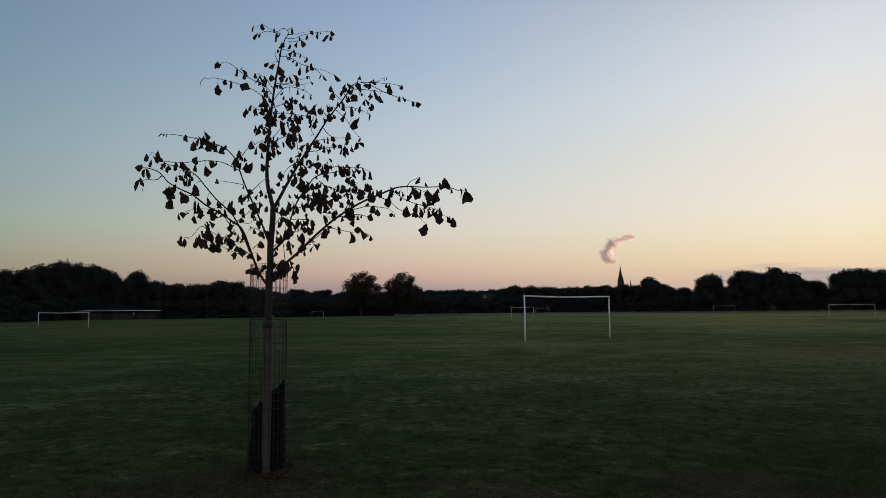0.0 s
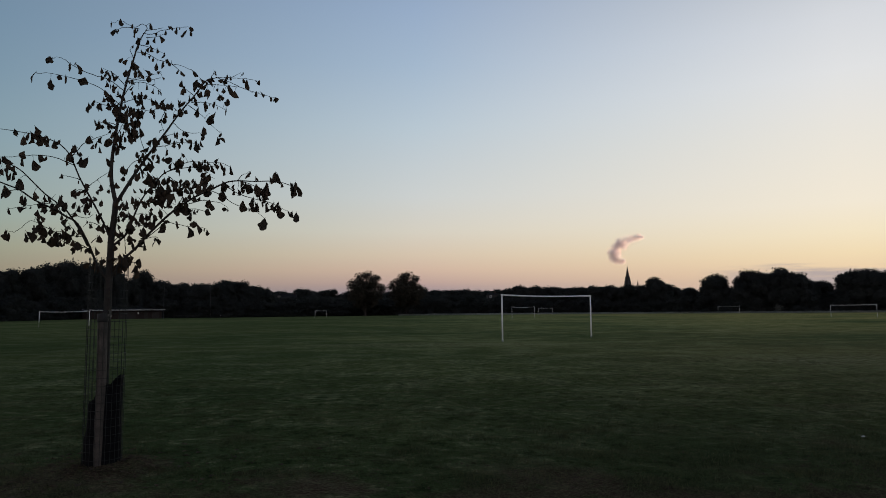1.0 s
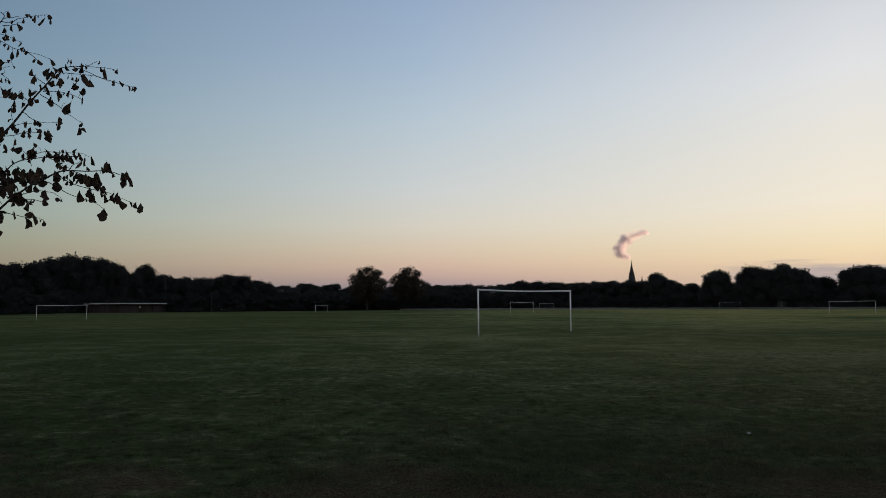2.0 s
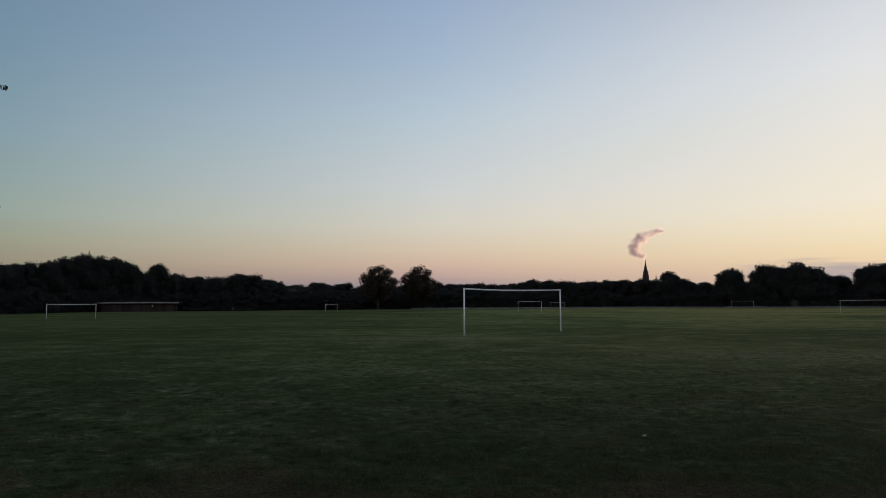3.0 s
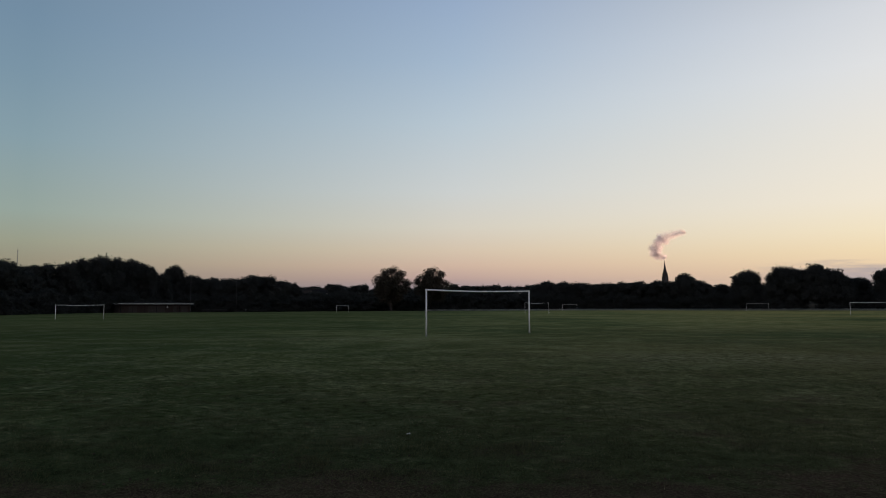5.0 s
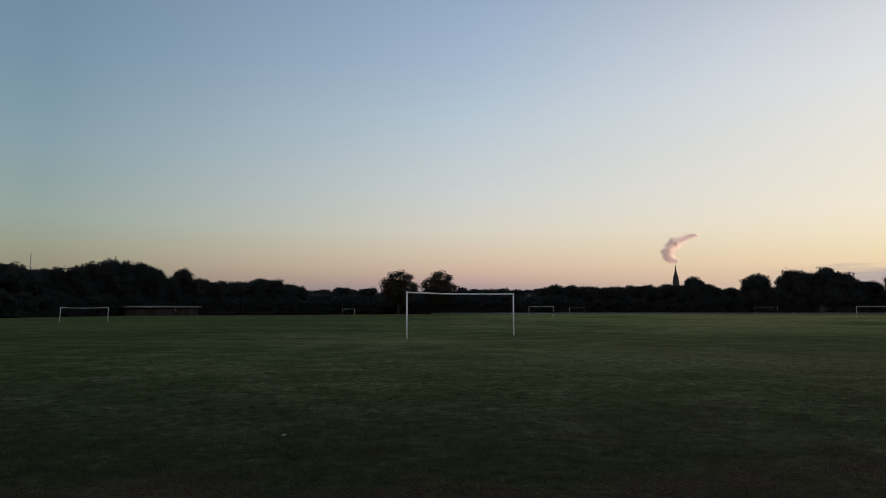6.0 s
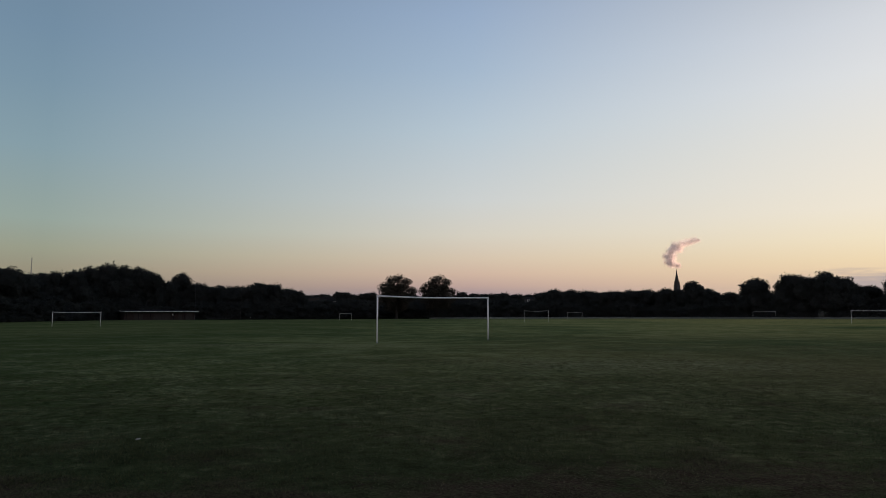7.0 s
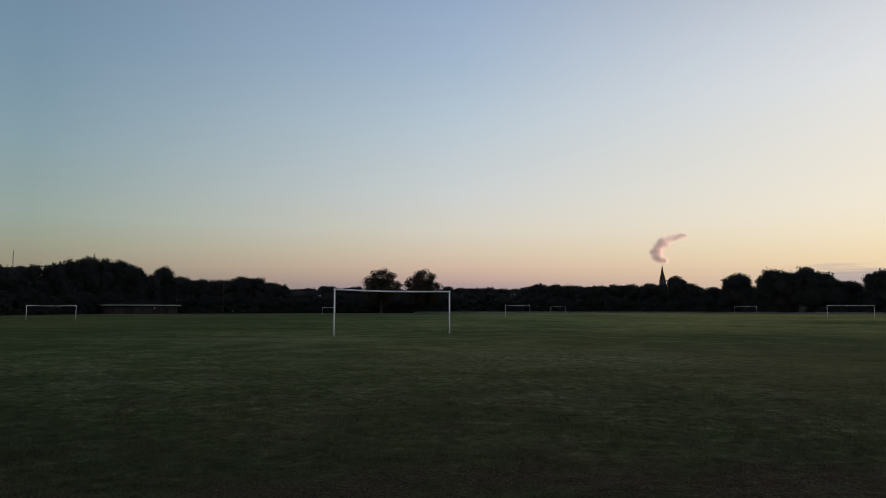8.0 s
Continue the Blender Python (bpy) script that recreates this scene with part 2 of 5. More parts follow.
WHITE_PAINT = mottled("worn_white_paint", (0.84, 0.84, 0.83, 1), (0.95, 0.95, 0.93, 1), 3, 30, 0.35, 0.1, 0.0, 0.3)
BRICK = mottled("red_brick", (0.028, 0.020, 0.018, 1), (0.050, 0.034, 0.030, 1), 3, 14, 0.9, 0.2)
FELT = mottled("roofing_felt", (0.014, 0.014, 0.015, 1), (0.030, 0.030, 0.032, 1), 2, 20, 0.95, 0.2, 0.0, 0.0, 0.05)
SHUTTER = mottled("painted_steel_shutter", (0.022, 0.017, 0.016, 1), (0.040, 0.029, 0.027, 1), 2, 20, 0.5, 0.1)
STONE = mottled("dark_limestone", (0.034, 0.031, 0.030, 1), (0.065, 0.06, 0.058, 1), 0.6, 4, 0.9, 0.3)
SLATE = mottled("roof_slate", (0.045, 0.046, 0.052, 1), (0.09, 0.09, 0.10, 1), 1, 8, 0.7, 0.3)
RENDER_WALL = mottled("pale_render", (0.50, 0.47, 0.43, 1), (0.68, 0.65, 0.60, 1), 1, 12, 0.9, 0.1)
GALVANISED = mottled("galvanised_steel", (0.26, 0.27, 0.28, 1), (0.42, 0.43, 0.44, 1), 4, 30, 0.5, 0.1, 0.7)
DARK_STEEL = mottled("dark_painted_steel", (0.05, 0.052, 0.055, 1), (0.10, 0.10, 0.105, 1), 4, 30, 0.6, 0.1, 0.2)
STRAW = leaf_material("dead_grass", (0.13, 0.118, 0.07, 1), (0.36, 0.325, 0.21, 1), 0.4)
EARTH = mottled("dry_earth", (0.024, 0.017, 0.0145, 1), (0.075, 0.054, 0.044, 1), 2.5, 40, 0.95, 0.3, 0.0, 0.0, 0.1)
PAPER = mottled("white_litter", (0.35, 0.35, 0.35, 1), (0.55, 0.55, 0.54, 1), 20, 90, 0.7, 0.2)
STEAM = cloud_material()
GLASS_DARK = mottled("window_glass", (0.02, 0.025, 0.03, 1), (0.05, 0.055, 0.06, 1), 2, 9, 0.08, 0.02, 0.0, 0.0, 0.8)


# ---------------------------------------------------------------- mesh helpers
def link_mesh(name, bm, mat, parent=None, label="", smooth=False):
    me = bpy.data.meshes.new(name)
    bm.to_mesh(me)
    bm.free()
    me.materials.append(mat)
    if smooth:
        me.polygons.foreach_set("use_smooth", [True] * len(me.polygons))
    ob = new(name, me)
    if parent is not None:
        ob.parent = parent
    return tagged(ob, label) if label else ob


def part(name, bm, mat, parent, label="", smooth=False):
    return link_mesh(name, bm, mat, parent, label, smooth)


def soup(name, verts, faces, mat, parent=None, smooth=False):
    me = bpy.data.meshes.new(name)
    me.from_pydata(verts, [], faces)
    me.materials.append(mat)
    if smooth:
        me.polygons.foreach_set("use_smooth", [True] * len(me.polygons))
    ob = new(name, me)
    if parent is not None:
        ob.parent = parent
    return ob


def box(bm, lo, hi, bevel=0.0):
    made = bmesh.ops.create_cube(bm, size=1.0)["verts"]
    for v in made:
        v.co = Vector((lo[i] + (v.co[i] + 0.5) * (hi[i] - lo[i]) for i in range(3)))
    if bevel:
        edges = list({e for v in made for e in v.link_edges})
        bmesh.ops.bevel(bm, geom=edges, offset=bevel, segments=2, affect="EDGES")
    return bm


def tube(bm, points, radii, sides=8):
    """A round, tapered limb through the points."""
    pts = [Vector(p) for p in points]
    rings = []
    side = Vector((1, 0, 0))
    for i, p in enumerate(pts):
        d = (pts[min(i + 1, len(pts) - 1)] - pts[max(i - 1, 0)]).normalized()
        side = (side - d * side.dot(d))
        if side.length < 1e-4:
            side = d.orthogonal()
        side.normalize()
        other = d.cross(side)
        rings.append([bm.verts.new(p + (side * math.cos(2 * math.pi * k / sides) + other * math.sin(2 * math.pi * k / sides)) * radii[i]) for k in range(sides)])
    for a, b in zip(rings, rings[1:]):
        for k in range(sides):
            bm.faces.new((a[k], a[(k + 1) % sides], b[(k + 1) % sides], b[k]))
    bm.faces.new(rings[0][::-1])
    bm.faces.new(rings[-1])
    return bm


def smooth_line(points, steps=4):
    """Catmull-Rom points through the given ones."""
    p = [Vector(q) for q in points]
    p = [p[0] * 2 - p[1]] + p + [p[-1] * 2 - p[-2]]
    out = []
    for a, b, c, d in zip(p, p[1:], p[2:], p[3:]):
        for s in range(steps):
            t = s / steps
            out.append(0.5 * (2 * b + (c - a) * t + (2 * a - 5 * b + 4 * c - d) * t * t + (3 * b - a - 3 * c + d) * t ** 3))
    return out + [p[-2]]


def thing(name, m, label, category, group="", kind=""):
    ob = new(name)
    ob.matrix_world = m
    return tagged(ob, label, category, group, kind)


# ---------------------------------------------------------------- ground
def ground_height(x, y):
    """A level field with a low bank where the young tree stands."""
    bank = 0.17 * math.exp(-((y - 5.0) / 5.0) ** 2) * (0.5 - 0.5 * math.tanh((x - 3.0) / 2.4))
    rough = 0.02 * noise.noise((x * 0.9, y * 0.9, 0)) + 0.022 * noise.noise((x * 2.6, y * 2.6, 5)) + 0.012 * noise.noise((x * 6.5, y * 6.5, 9)) if abs(x - 6) < 30 and -6 < y < 34 else 0.0
    heap = 0.075 * math.exp(-((x + 1.575) ** 2 + (y - 5.85) ** 2) / 0.14)
    dip = -0.36 * math.exp(-((y - 108) / 40) ** 2) * (0.5 - 0.5 * math.tanh((x + 45) / 12))
    return bank + rough + heap + dip


def axis(near_lo, near_hi, step, far):
    """Grid lines: fine near the walk, wider and wider out to the horizon."""
    out = list(np.arange(near_lo, near_hi + step / 2, step))
    d, gap = near_hi, step
    while d < far:
        gap *= 1.3
        d += gap
        out.append(d)
    d, gap = near_lo, step
    while d > -far:
        gap *= 1.3
        d -= gap
        out.insert(0, d)
    return out


gx, gy = axis(-8, 24, 0.1, 4500), axis(3, 22, 0.1, 4500)
verts = [(x, y, ground_height(x, y)) for y in gy for x in gx]
wide = len(gx)
faces = [(j * wide + i, j * wide + i + 1, (j + 1) * wide + i + 1, (j + 1) * wide + i) for j in range(len(gy) - 1) for i in range(wide - 1)]
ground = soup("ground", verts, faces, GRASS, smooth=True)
tagged(ground, "dewy mown playing field grass with worn brown earth patches", "grass field", kind="structure")


def trodden(x):
    """The middle of the trodden strip of bare earth beside the walk."""
    t = min(1.0, max(0.0, (x - 7.5) / 5.0))
    return 4.75 + 0.02 * x + 1.4 * t * t * (3 - 2 * t)


def blades(name, count, x0, x1, y0, y1, tall, wide_, mat, seed, lift=0.0, clumps=2.2, nearer=1.0):
    """Single grass blades over a stretch of ground, thicker in clumps."""
    rng = random.Random(seed)
    v, f = [], []
    while len(f) < count:
        x, y = rng.uniform(x0, x1), y0 + (y1 - y0) * rng.random() ** nearer
        if noise.noise((x * clumps, y * clumps, 3)) + 0.35 * noise.noise((x * 9, y * 9, 1)) < rng.uniform(-0.7, 0.45):
            continue
        if nearer > 1.0 and rng.random() < ((y - y0) / (y1 - y0)) ** 3:
            continue
        bare = abs(y - trodden(x)) - 0.8 * noise.noise((x * 0.8, y * 1.6, 7))
        if rng.random() < 0.96 - 0.75 * bare:
            continue
        tuft = 0.55 + 1.5 * max(0.0, noise.noise((x * 1.9, y * 1.9, 12))) + 0.5 * max(0.0, noise.noise((x * 0.5, y * 0.5, 15)))
        z, h, a = ground_height(x, y) - 0.004 + lift, tall * rng.uniform(0.5, 1.4) * tuft, rng.uniform(0, 2 * math.pi)
        c, s, lean = math.cos(a) * wide_, math.sin(a) * wide_, rng.uniform(0.2, 1.0) * h
        b = rng.uniform(0, 2 * math.pi)
        k = len(v)
        v += [(x - c, y - s, z), (x + c, y + s, z), (x + lean * math.cos(b), y + lean * math.sin(b), z + h)]
        f.append((k, k + 1, k + 2))
    ob = soup(name, v, f, mat)
    return ob


near_grass = blades("grass", 400000, -7, 25, 4.4, 17, 0.034, 0.0036, BLADE, 11, nearer=2.2, clumps=1.6)
tagged(near_grass, "short mown grass blades standing on the playing field", "grass", kind="stuff")
behind_grass = blades("grass", 60000, -12, 28, -9, 4.4, 0.028, 0.0042, BLADE, 13, nearer=0.55)
tagged(behind_grass, "short mown grass blades standing on the playing field", "grass", kind="stuff")
mid_grass = blades("grass_tufts", 40000, -40, 60, 15, 90, 0.030, 0.011, BLADE, 12, clumps=0.8, nearer=1.9)
tagged(mid_grass, "scattered longer grass tufts across the playing field", "grass", kind="stuff")


# bleached dead stalks matted between the green blades
d_rng = random.Random(41)
dv, df = [], []
while len(df) < 115000:
    x, y = d_rng.uniform(-6, 30), 5.0 + 28 * d_rng.random() ** 1.5
    thin = noise.noise((x * 0.35, y * 0.35, 4)) + 0.8 * noise.noise((x * 1.7, y * 1.7, 6)) + 0.35 * noise.noise((x * 5.0, y * 5.0, 2)) + 0.035 * (x - 11) + 0.4 * math.exp(-((x - 15) / 5) ** 2 - ((y - 20.5) / 2.6) ** 2)
    if thin < 0.25 + d_rng.uniform(-0.3, 0.3) or d_rng.random() > (y - 5.0) / 5.0:
        continue
    z, a, h = ground_height(x, y), d_rng.uniform(0, 6.283), d_rng.uniform(0.015, 0.045)
    c, q, k = math.cos(a), math.sin(a), len(dv)
    dv += [(x - 0.0022 * q, y + 0.0022 * c, z), (x + 0.0022 * q, y - 0.0022 * c, z), (x + h * c, y + h * q, z + d_rng.uniform(0.008, 0.028))]
    df.append((k, k + 1, k + 2))
tagged(soup("dead_grass", dv, df, STRAW), "bleached straw-coloured dead grass matted in the turf", "grass", kind="stuff")

# crumbs of bare earth on the worn strip and between the thin grass
c_rng = random.Random(31)
cv, cf = [], []
while len(cf) < 8 * 5200:
    x = c_rng.uniform(-6, 24)
    y = trodden(x) - 0.4 + abs(c_rng.gauss(0.2, 1.3)) + (c_rng.random() ** 2) * max(0.0, min(6.0, 0.5 * (x - 3)))
    if noise.noise((x * 1.3, y * 1.3, 8)) < c_rng.uniform(-0.35, 0.3):
        continue
    r, z, k = 0.0035 + 0.011 * c_rng.random() ** 2, ground_height(x, y), len(cv)
    for dx, dy, dz in ((1, 0, 0.1), (0, 1, 0), (-1, 0, 0.1), (0, -1, 0), (0.1, 0, 0.9), (0, 0, -0.5)):
        q = c_rng.uniform(0.6, 1.3) * r
        cv.append((x + dx * q, y + dy * q, z + dz * q))
    for a in range(4):
        cf += [(k + a, k + (a + 1) % 4, k + 4), (k + (a + 1) % 4, k + a, k + 5)]
tagged(soup("earth_crumbs", cv, cf, EARTH), "loose crumbs of dark brown earth on the worn turf", "earth", kind="stuff")

# ---------------------------------------------------------------- the young tree and its guard
TREE = pose(-1.575, 5.75, 0.175)


def leaf_mesh(seed):
    """A withered, hanging lime leaf: folded along its rib, torn at the rim, stalk end at the origin, pointing down."""
    rng = random.Random(seed)
    length, half = 0.094 * rng.uniform(0.85, 1.12), 0.043 * rng.uniform(0.72, 1.15)
    outline = [(0.0, 0.10), (0.14, 0.50), (0.30, 0.78), (0.46, 0.98), (0.60, 1.0), (0.74, 0.74), (0.88, 0.40), (1.0, 0.05)]
    fold, curl, twist = rng.uniform(0.25, 1.2), rng.uniform(-0.5, 0.7), rng.uniform(-0.5, 0.5)
    bm = bmesh.new()
    mid = [bm.verts.new((0.012 * twist * math.sin(2.5 * t), 0.02 * curl * math.sin(3 * t), -t * length)) for t, _ in outline]
    for sign in (-1, 1):
        edge = []
        droop = rng.uniform(0.0, 0.22)
        for i, (t, w_) in enumerate(outline):
            r = half * w_ * rng.uniform(0.68, 1.18)
            edge.append(bm.verts.new((sign * r * math.cos(fold + twist * t), r * math.sin(fold + twist * t) + 0.02 * curl * math.sin(3 * t), -(t + droop * w_ + rng.uniform(-0.03, 0.03)) * length)))
        for i in range(len(outline) - 1):
            q = (mid[i], mid[i + 1], edge[i + 1], edge[i])
            bm.faces.new(q if sign > 0 else q[::-1])
    tube(bm, [(0, 0.004, 0.010), (0, 0, 0.0)], [0.0012, 0.001], 3)
    me = bpy.data.meshes.new("leaf")
    bm.to_mesh(me)
    bm.free()
    me.materials.append(LEAF)
    return me


def young_tree():
    tree = thing("young_tree", TREE, "young lime tree with sparse hanging dry leaves inside a wire guard", "tree")
    rng = random.Random(4)
    kinds = [leaf_mesh(k) for k in range(14)]
    wood, leaves = [], []

    def limb(name, r0, r1, *pts):
        line = smooth_line(pts, 4)
        n = len(line) - 1
        part(name, tube(bmesh.new(), line, [r0 + (r1 - r0) * (i / n) ** 0.8 for i in range(n + 1)], 8), BARK, tree, smooth=True)
        if name != "trunk":
            wood.extend(line)

    def twig(*pts):
        line = smooth_line(pts, 5)
        n = len(line) - 1
        for i in range(1, n):
            line[i] = line[i] + Vector((rng.gauss(0, 0.0013), rng.gauss(0, 0.004), rng.gauss(0, 0.0013)))
        part("twig", tube(bmesh.new(), line, [0.0042 - 0.0024 * i / n for i in range(n + 1)], 5), BARK, tree, smooth=True)
        wood.extend(line)

    def bunches(*spots):
        """Small bunches of leaves (middle, number, size), each hung by a short shoot from the nearest wood."""
        for x, y, z, count, size in spots:
            hang = Vector((x, y, z + 0.042 * size))
            root = min(wood, key=lambda q: (q - hang).length_squared)
            if (root - hang).length > 0.012:
                bow = (root + hang) * 0.5 + Vector((0, 0, 0.18 * (root - hang).length))
                part("twiglet", tube(bmesh.new(), smooth_line([root, bow, hang], 3), [0.0022] * 3 + [0.0018] * 2 + [0.0013] * 2, 4), BARK, tree)
            wide_ = 0.0 if count == 1 else 0.010 + 0.0042 * count
            for k in range(count):
                p = hang + Vector((rng.gauss(0, wide_ * 1.25), rng.gauss(0, wide_ * 1.6), rng.gauss(0, wide_ * 0.55)))
                scale = size * (rng.uniform(0.9, 1.12) if k == 0 else rng.uniform(0.55, 1.0))
                m = Matrix.Translation(p) @ Matrix.Rotation(rng.uniform(0, 2 * math.pi), 4, "Z") @ Matrix.Rotation(rng.gauss(0, 0.28), 4, "X") @ Matrix.Rotation(rng.gauss(0, 0.3), 4, "Y")
                leaves.append((rng.choice(kinds), m @ Matrix.Scale(scale, 4)))

    limb("trunk", 0.042, 0.027, (0.02, 0.00, -0.02), (0.00, 0.00, 0.72), (0.00, 0.00, 1.68), (0.01, 0.00, 1.96), (0.01, 0.00, 2.17), (0.02, 0.02, 2.35), (0.02, 0.04, 2.53))
    limb("leader", 0.023, 0.005, (0.02, 0.04, 2.52), (-0.04, 0.06, 2.74), (-0.06, 0.09, 2.94), (-0.06, 0.14, 3.21), (-0.06, 0.22, 3.53), (-0.05, 0.32, 3.86), (-0.04, 0.42, 4.12), (-0.03, 0.48, 4.30), (0.00, 0.54, 4.45))
    limb("limb", 0.018, 0.004, (0.03, 0.04, 2.52), (0.13, 0.10, 2.75), (0.20, 0.15, 2.91), (0.28, 0.20, 3.07), (0.39, 0.27, 3.28), (0.51, 0.32, 3.50), (0.64, 0.36, 3.69), (0.74, 0.40, 3.86), (0.79, 0.43, 3.90))
    limb("limb", 0.0155, 0.003, (0.04, -0.00, 1.80), (0.13, -0.02, 1.94), (0.29, -0.06, 2.07), (0.47, -0.12, 2.23), (0.69, -0.20, 2.39), (0.91, -0.26, 2.51), (1.10, -0.31, 2.58), (1.24, -0.35, 2.63), (1.36, -0.37, 2.64), (1.52, -0.38, 2.63), (1.71, -0.38, 2.63), (1.84, -0.38, 2.59))
    limb("limb", 0.012, 0.003, (0.03, 0.00, 2.09), (0.14, 0.06, 2.23), (0.17, 0.12, 2.41), (0.22, 0.20, 2.61), (0.30, 0.30, 2.78), (0.38, 0.38, 2.90), (0.58, 0.55, 2.98), (0.79, 0.75, 3.03))
    limb("limb", 0.0135, 0.003, (0.00, 0.00, 1.74), (-0.08, -0.03, 1.87), (-0.13, -0.06, 2.00), (-0.16, -0.10, 2.11), (-0.20, -0.22, 2.28), (-0.26, -0.32, 2.34), (-0.33, -0.42, 2.40), (-0.43, -0.52, 2.46), (-0.52, -0.60, 2.54), (-0.60, -0.70, 2.58), (-0.66, -0.80, 2.62), (-0.69, -0.90, 2.68), (-0.74, -0.98, 2.70), (-0.79, -1.02, 2.70))
    limb("limb", 0.009, 0.0025, (-0.16, -0.10, 2.08), (-0.20, -0.20, 2.24), (-0.25, -0.32, 2.39), (-0.28, -0.40, 2.44), (-0.35, -0.50, 2.52), (-0.42, -0.58, 2.62), (-0.46, -0.66, 2.69), (-0.51, -0.70, 2.73), (-0.58, -0.76, 2.76), (-0.66, -0.80, 2.77), (-0.71, -0.88, 2.80))
    limb("limb", 0.0105, 0.0022, (-0.00, 0.00, 2.16), (-0.05, -0.05, 2.32), (-0.10, -0.12, 2.47), (-0.14, -0.20, 2.60), (-0.18, -0.26, 2.72), (-0.21, -0.30, 2.83), (-0.23, -0.34, 2.91), (-0.29, -0.38, 2.99), (-0.36, -0.42, 3.03), (-0.49, -0.46, 3.07), (-0.62, -0.52, 3.09), (-0.74, -0.57, 3.10), (-0.80, -0.60, 3.09))
    twig((0.00, 0.54, 4.45), (0.03, 0.55, 4.51), (-0.02, 0.55, 4.56), (-0.09, 0.54, 4.52), (-0.17, 0.53, 4.55), (-0.25, 0.52, 4.59), (-0.32, 0.51, 4.56))
    twig((-0.05, 0.54, 4.50), (-0.16, 0.54, 4.52), (-0.25, 0.53, 4.51), (-0.30, 0.53, 4.48))
    twig((0.00, 0.54, 4.45), (0.08, 0.56, 4.45), (0.17, 0.57, 4.49), (0.26, 0.58, 4.51), (0.38, 0.60, 4.54), (0.47, 0.60, 4.54))
    twig((0.01, 0.55, 4.49), (0.11, 0.56, 4.50), (0.20, 0.57, 4.52))
    twig((0.03, 0.53, 4.40), (0.12, 0.54, 4.41), (0.21, 0.55, 4.44))
    twig((-0.03, 0.48, 4.30), (0.05, 0.50, 4.29), (0.12, 0.52, 4.27), (0.23, 0.54, 4.22))
    twig((-0.04, 0.45, 4.21), (0.07, 0.48, 4.20), (0.18, 0.50, 4.14), (0.31, 0.54, 4.11), (0.42, 0.57, 4.09), (0.52, 0.60, 4.05))
    twig((0.31, 0.54, 4.11), (0.38, 0.56, 4.05), (0.41, 0.57, 4.01))
    twig((-0.05, 0.32, 3.87), (0.08, 0.30, 3.86), (0.21, 0.30, 3.90), (0.31, 0.30, 3.91))
    twig((-0.05, 0.30, 3.84), (0.06, 0.28, 3.84), (0.21, 0.26, 3.83), (0.33, 0.25, 3.85))
    twig((-0.05, 0.26, 3.67), (0.08, 0.20, 3.78), (0.19, 0.20, 3.78), (0.29, 0.20, 3.74), (0.36, 0.20, 3.69))
    twig((-0.06, 0.22, 3.55), (-0.05, 0.05, 3.57), (-0.09, -0.08, 3.62), (-0.17, -0.20, 3.65), (-0.24, -0.32, 3.65), (-0.32, -0.40, 3.65), (-0.41, -0.47, 3.65), (-0.47, -0.50, 3.63))
    twig((-0.05, 0.26, 3.72), (-0.08, 0.02, 3.75), (-0.14, -0.15, 3.74), (-0.17, -0.30, 3.73), (-0.20, -0.42, 3.74), (-0.25, -0.46, 3.78), (-0.30, -0.49, 3.79), (-0.34, -0.50, 3.77))
    twig((-0.05, 0.28, 3.78), (-0.10, 0.15, 3.86), (-0.16, 0.05, 3.88))
    twig((-0.04, 0.42, 4.12), (-0.08, 0.42, 4.22), (-0.05, 0.42, 4.27))
    twig((-0.06, 0.22, 3.53), (-0.12, 0.05, 3.50), (-0.18, -0.03, 3.51), (-0.21, -0.05, 3.49))
    twig((-0.06, 0.17, 3.33), (-0.06, -0.02, 3.31), (-0.08, -0.13, 3.27))
    twig((-0.06, 0.14, 3.21), (0.03, 0.05, 3.25), (0.12, -0.05, 3.30), (0.21, -0.10, 3.36), (0.30, -0.10, 3.39))
    twig((-0.07, 0.13, 3.14), (0.05, 0.05, 3.20), (0.18, -0.06, 3.21), (0.27, -0.10, 3.23))
    twig((-0.06, 0.24, 3.58), (0.05, 0.25, 3.62), (0.15, 0.26, 3.64), (0.24, 0.28, 3.62))
    twig((-0.06, 0.10, 2.92), (-0.03, 0.08, 3.03), (-0.00, 0.05, 3.12), (0.06, 0.02, 3.16))
    twig((0.25, 0.18, 3.01), (0.25, 0.10, 3.08), (0.25, 0.00, 3.17), (0.25, -0.06, 3.23))
    twig((-0.06, 0.20, 3.49), (0.08, 0.10, 3.49), (0.22, 0.00, 3.44), (0.36, 0.00, 3.43), (0.44, 0.00, 3.45))
    twig((0.79, 0.43, 3.90), (0.88, 0.50, 3.93), (1.01, 0.55, 3.94), (1.13, 0.58, 3.94), (1.24, 0.60, 3.92))
    twig((0.83, 0.46, 3.92), (0.94, 0.50, 3.89), (1.06, 0.55, 3.84), (1.18, 0.58, 3.80), (1.31, 0.62, 3.77), (1.42, 0.64, 3.74))
    twig((0.73, 0.40, 3.83), (0.86, 0.44, 3.83), (0.99, 0.48, 3.83), (1.11, 0.50, 3.81), (1.20, 0.54, 3.77))
    twig((0.89, 0.48, 3.92), (0.99, 0.50, 3.94), (1.07, 0.52, 3.99))
    twig((0.64, 0.36, 3.69), (0.59, 0.32, 3.73), (0.55, 0.28, 3.76))
    twig((0.67, 0.38, 3.75), (0.64, 0.38, 3.80))
    twig((0.61, 0.36, 3.62), (0.71, 0.42, 3.64), (0.82, 0.50, 3.63), (0.91, 0.56, 3.59))
    twig((0.58, 0.36, 3.59), (0.66, 0.50, 3.53), (0.71, 0.65, 3.47), (0.76, 0.84, 3.41))
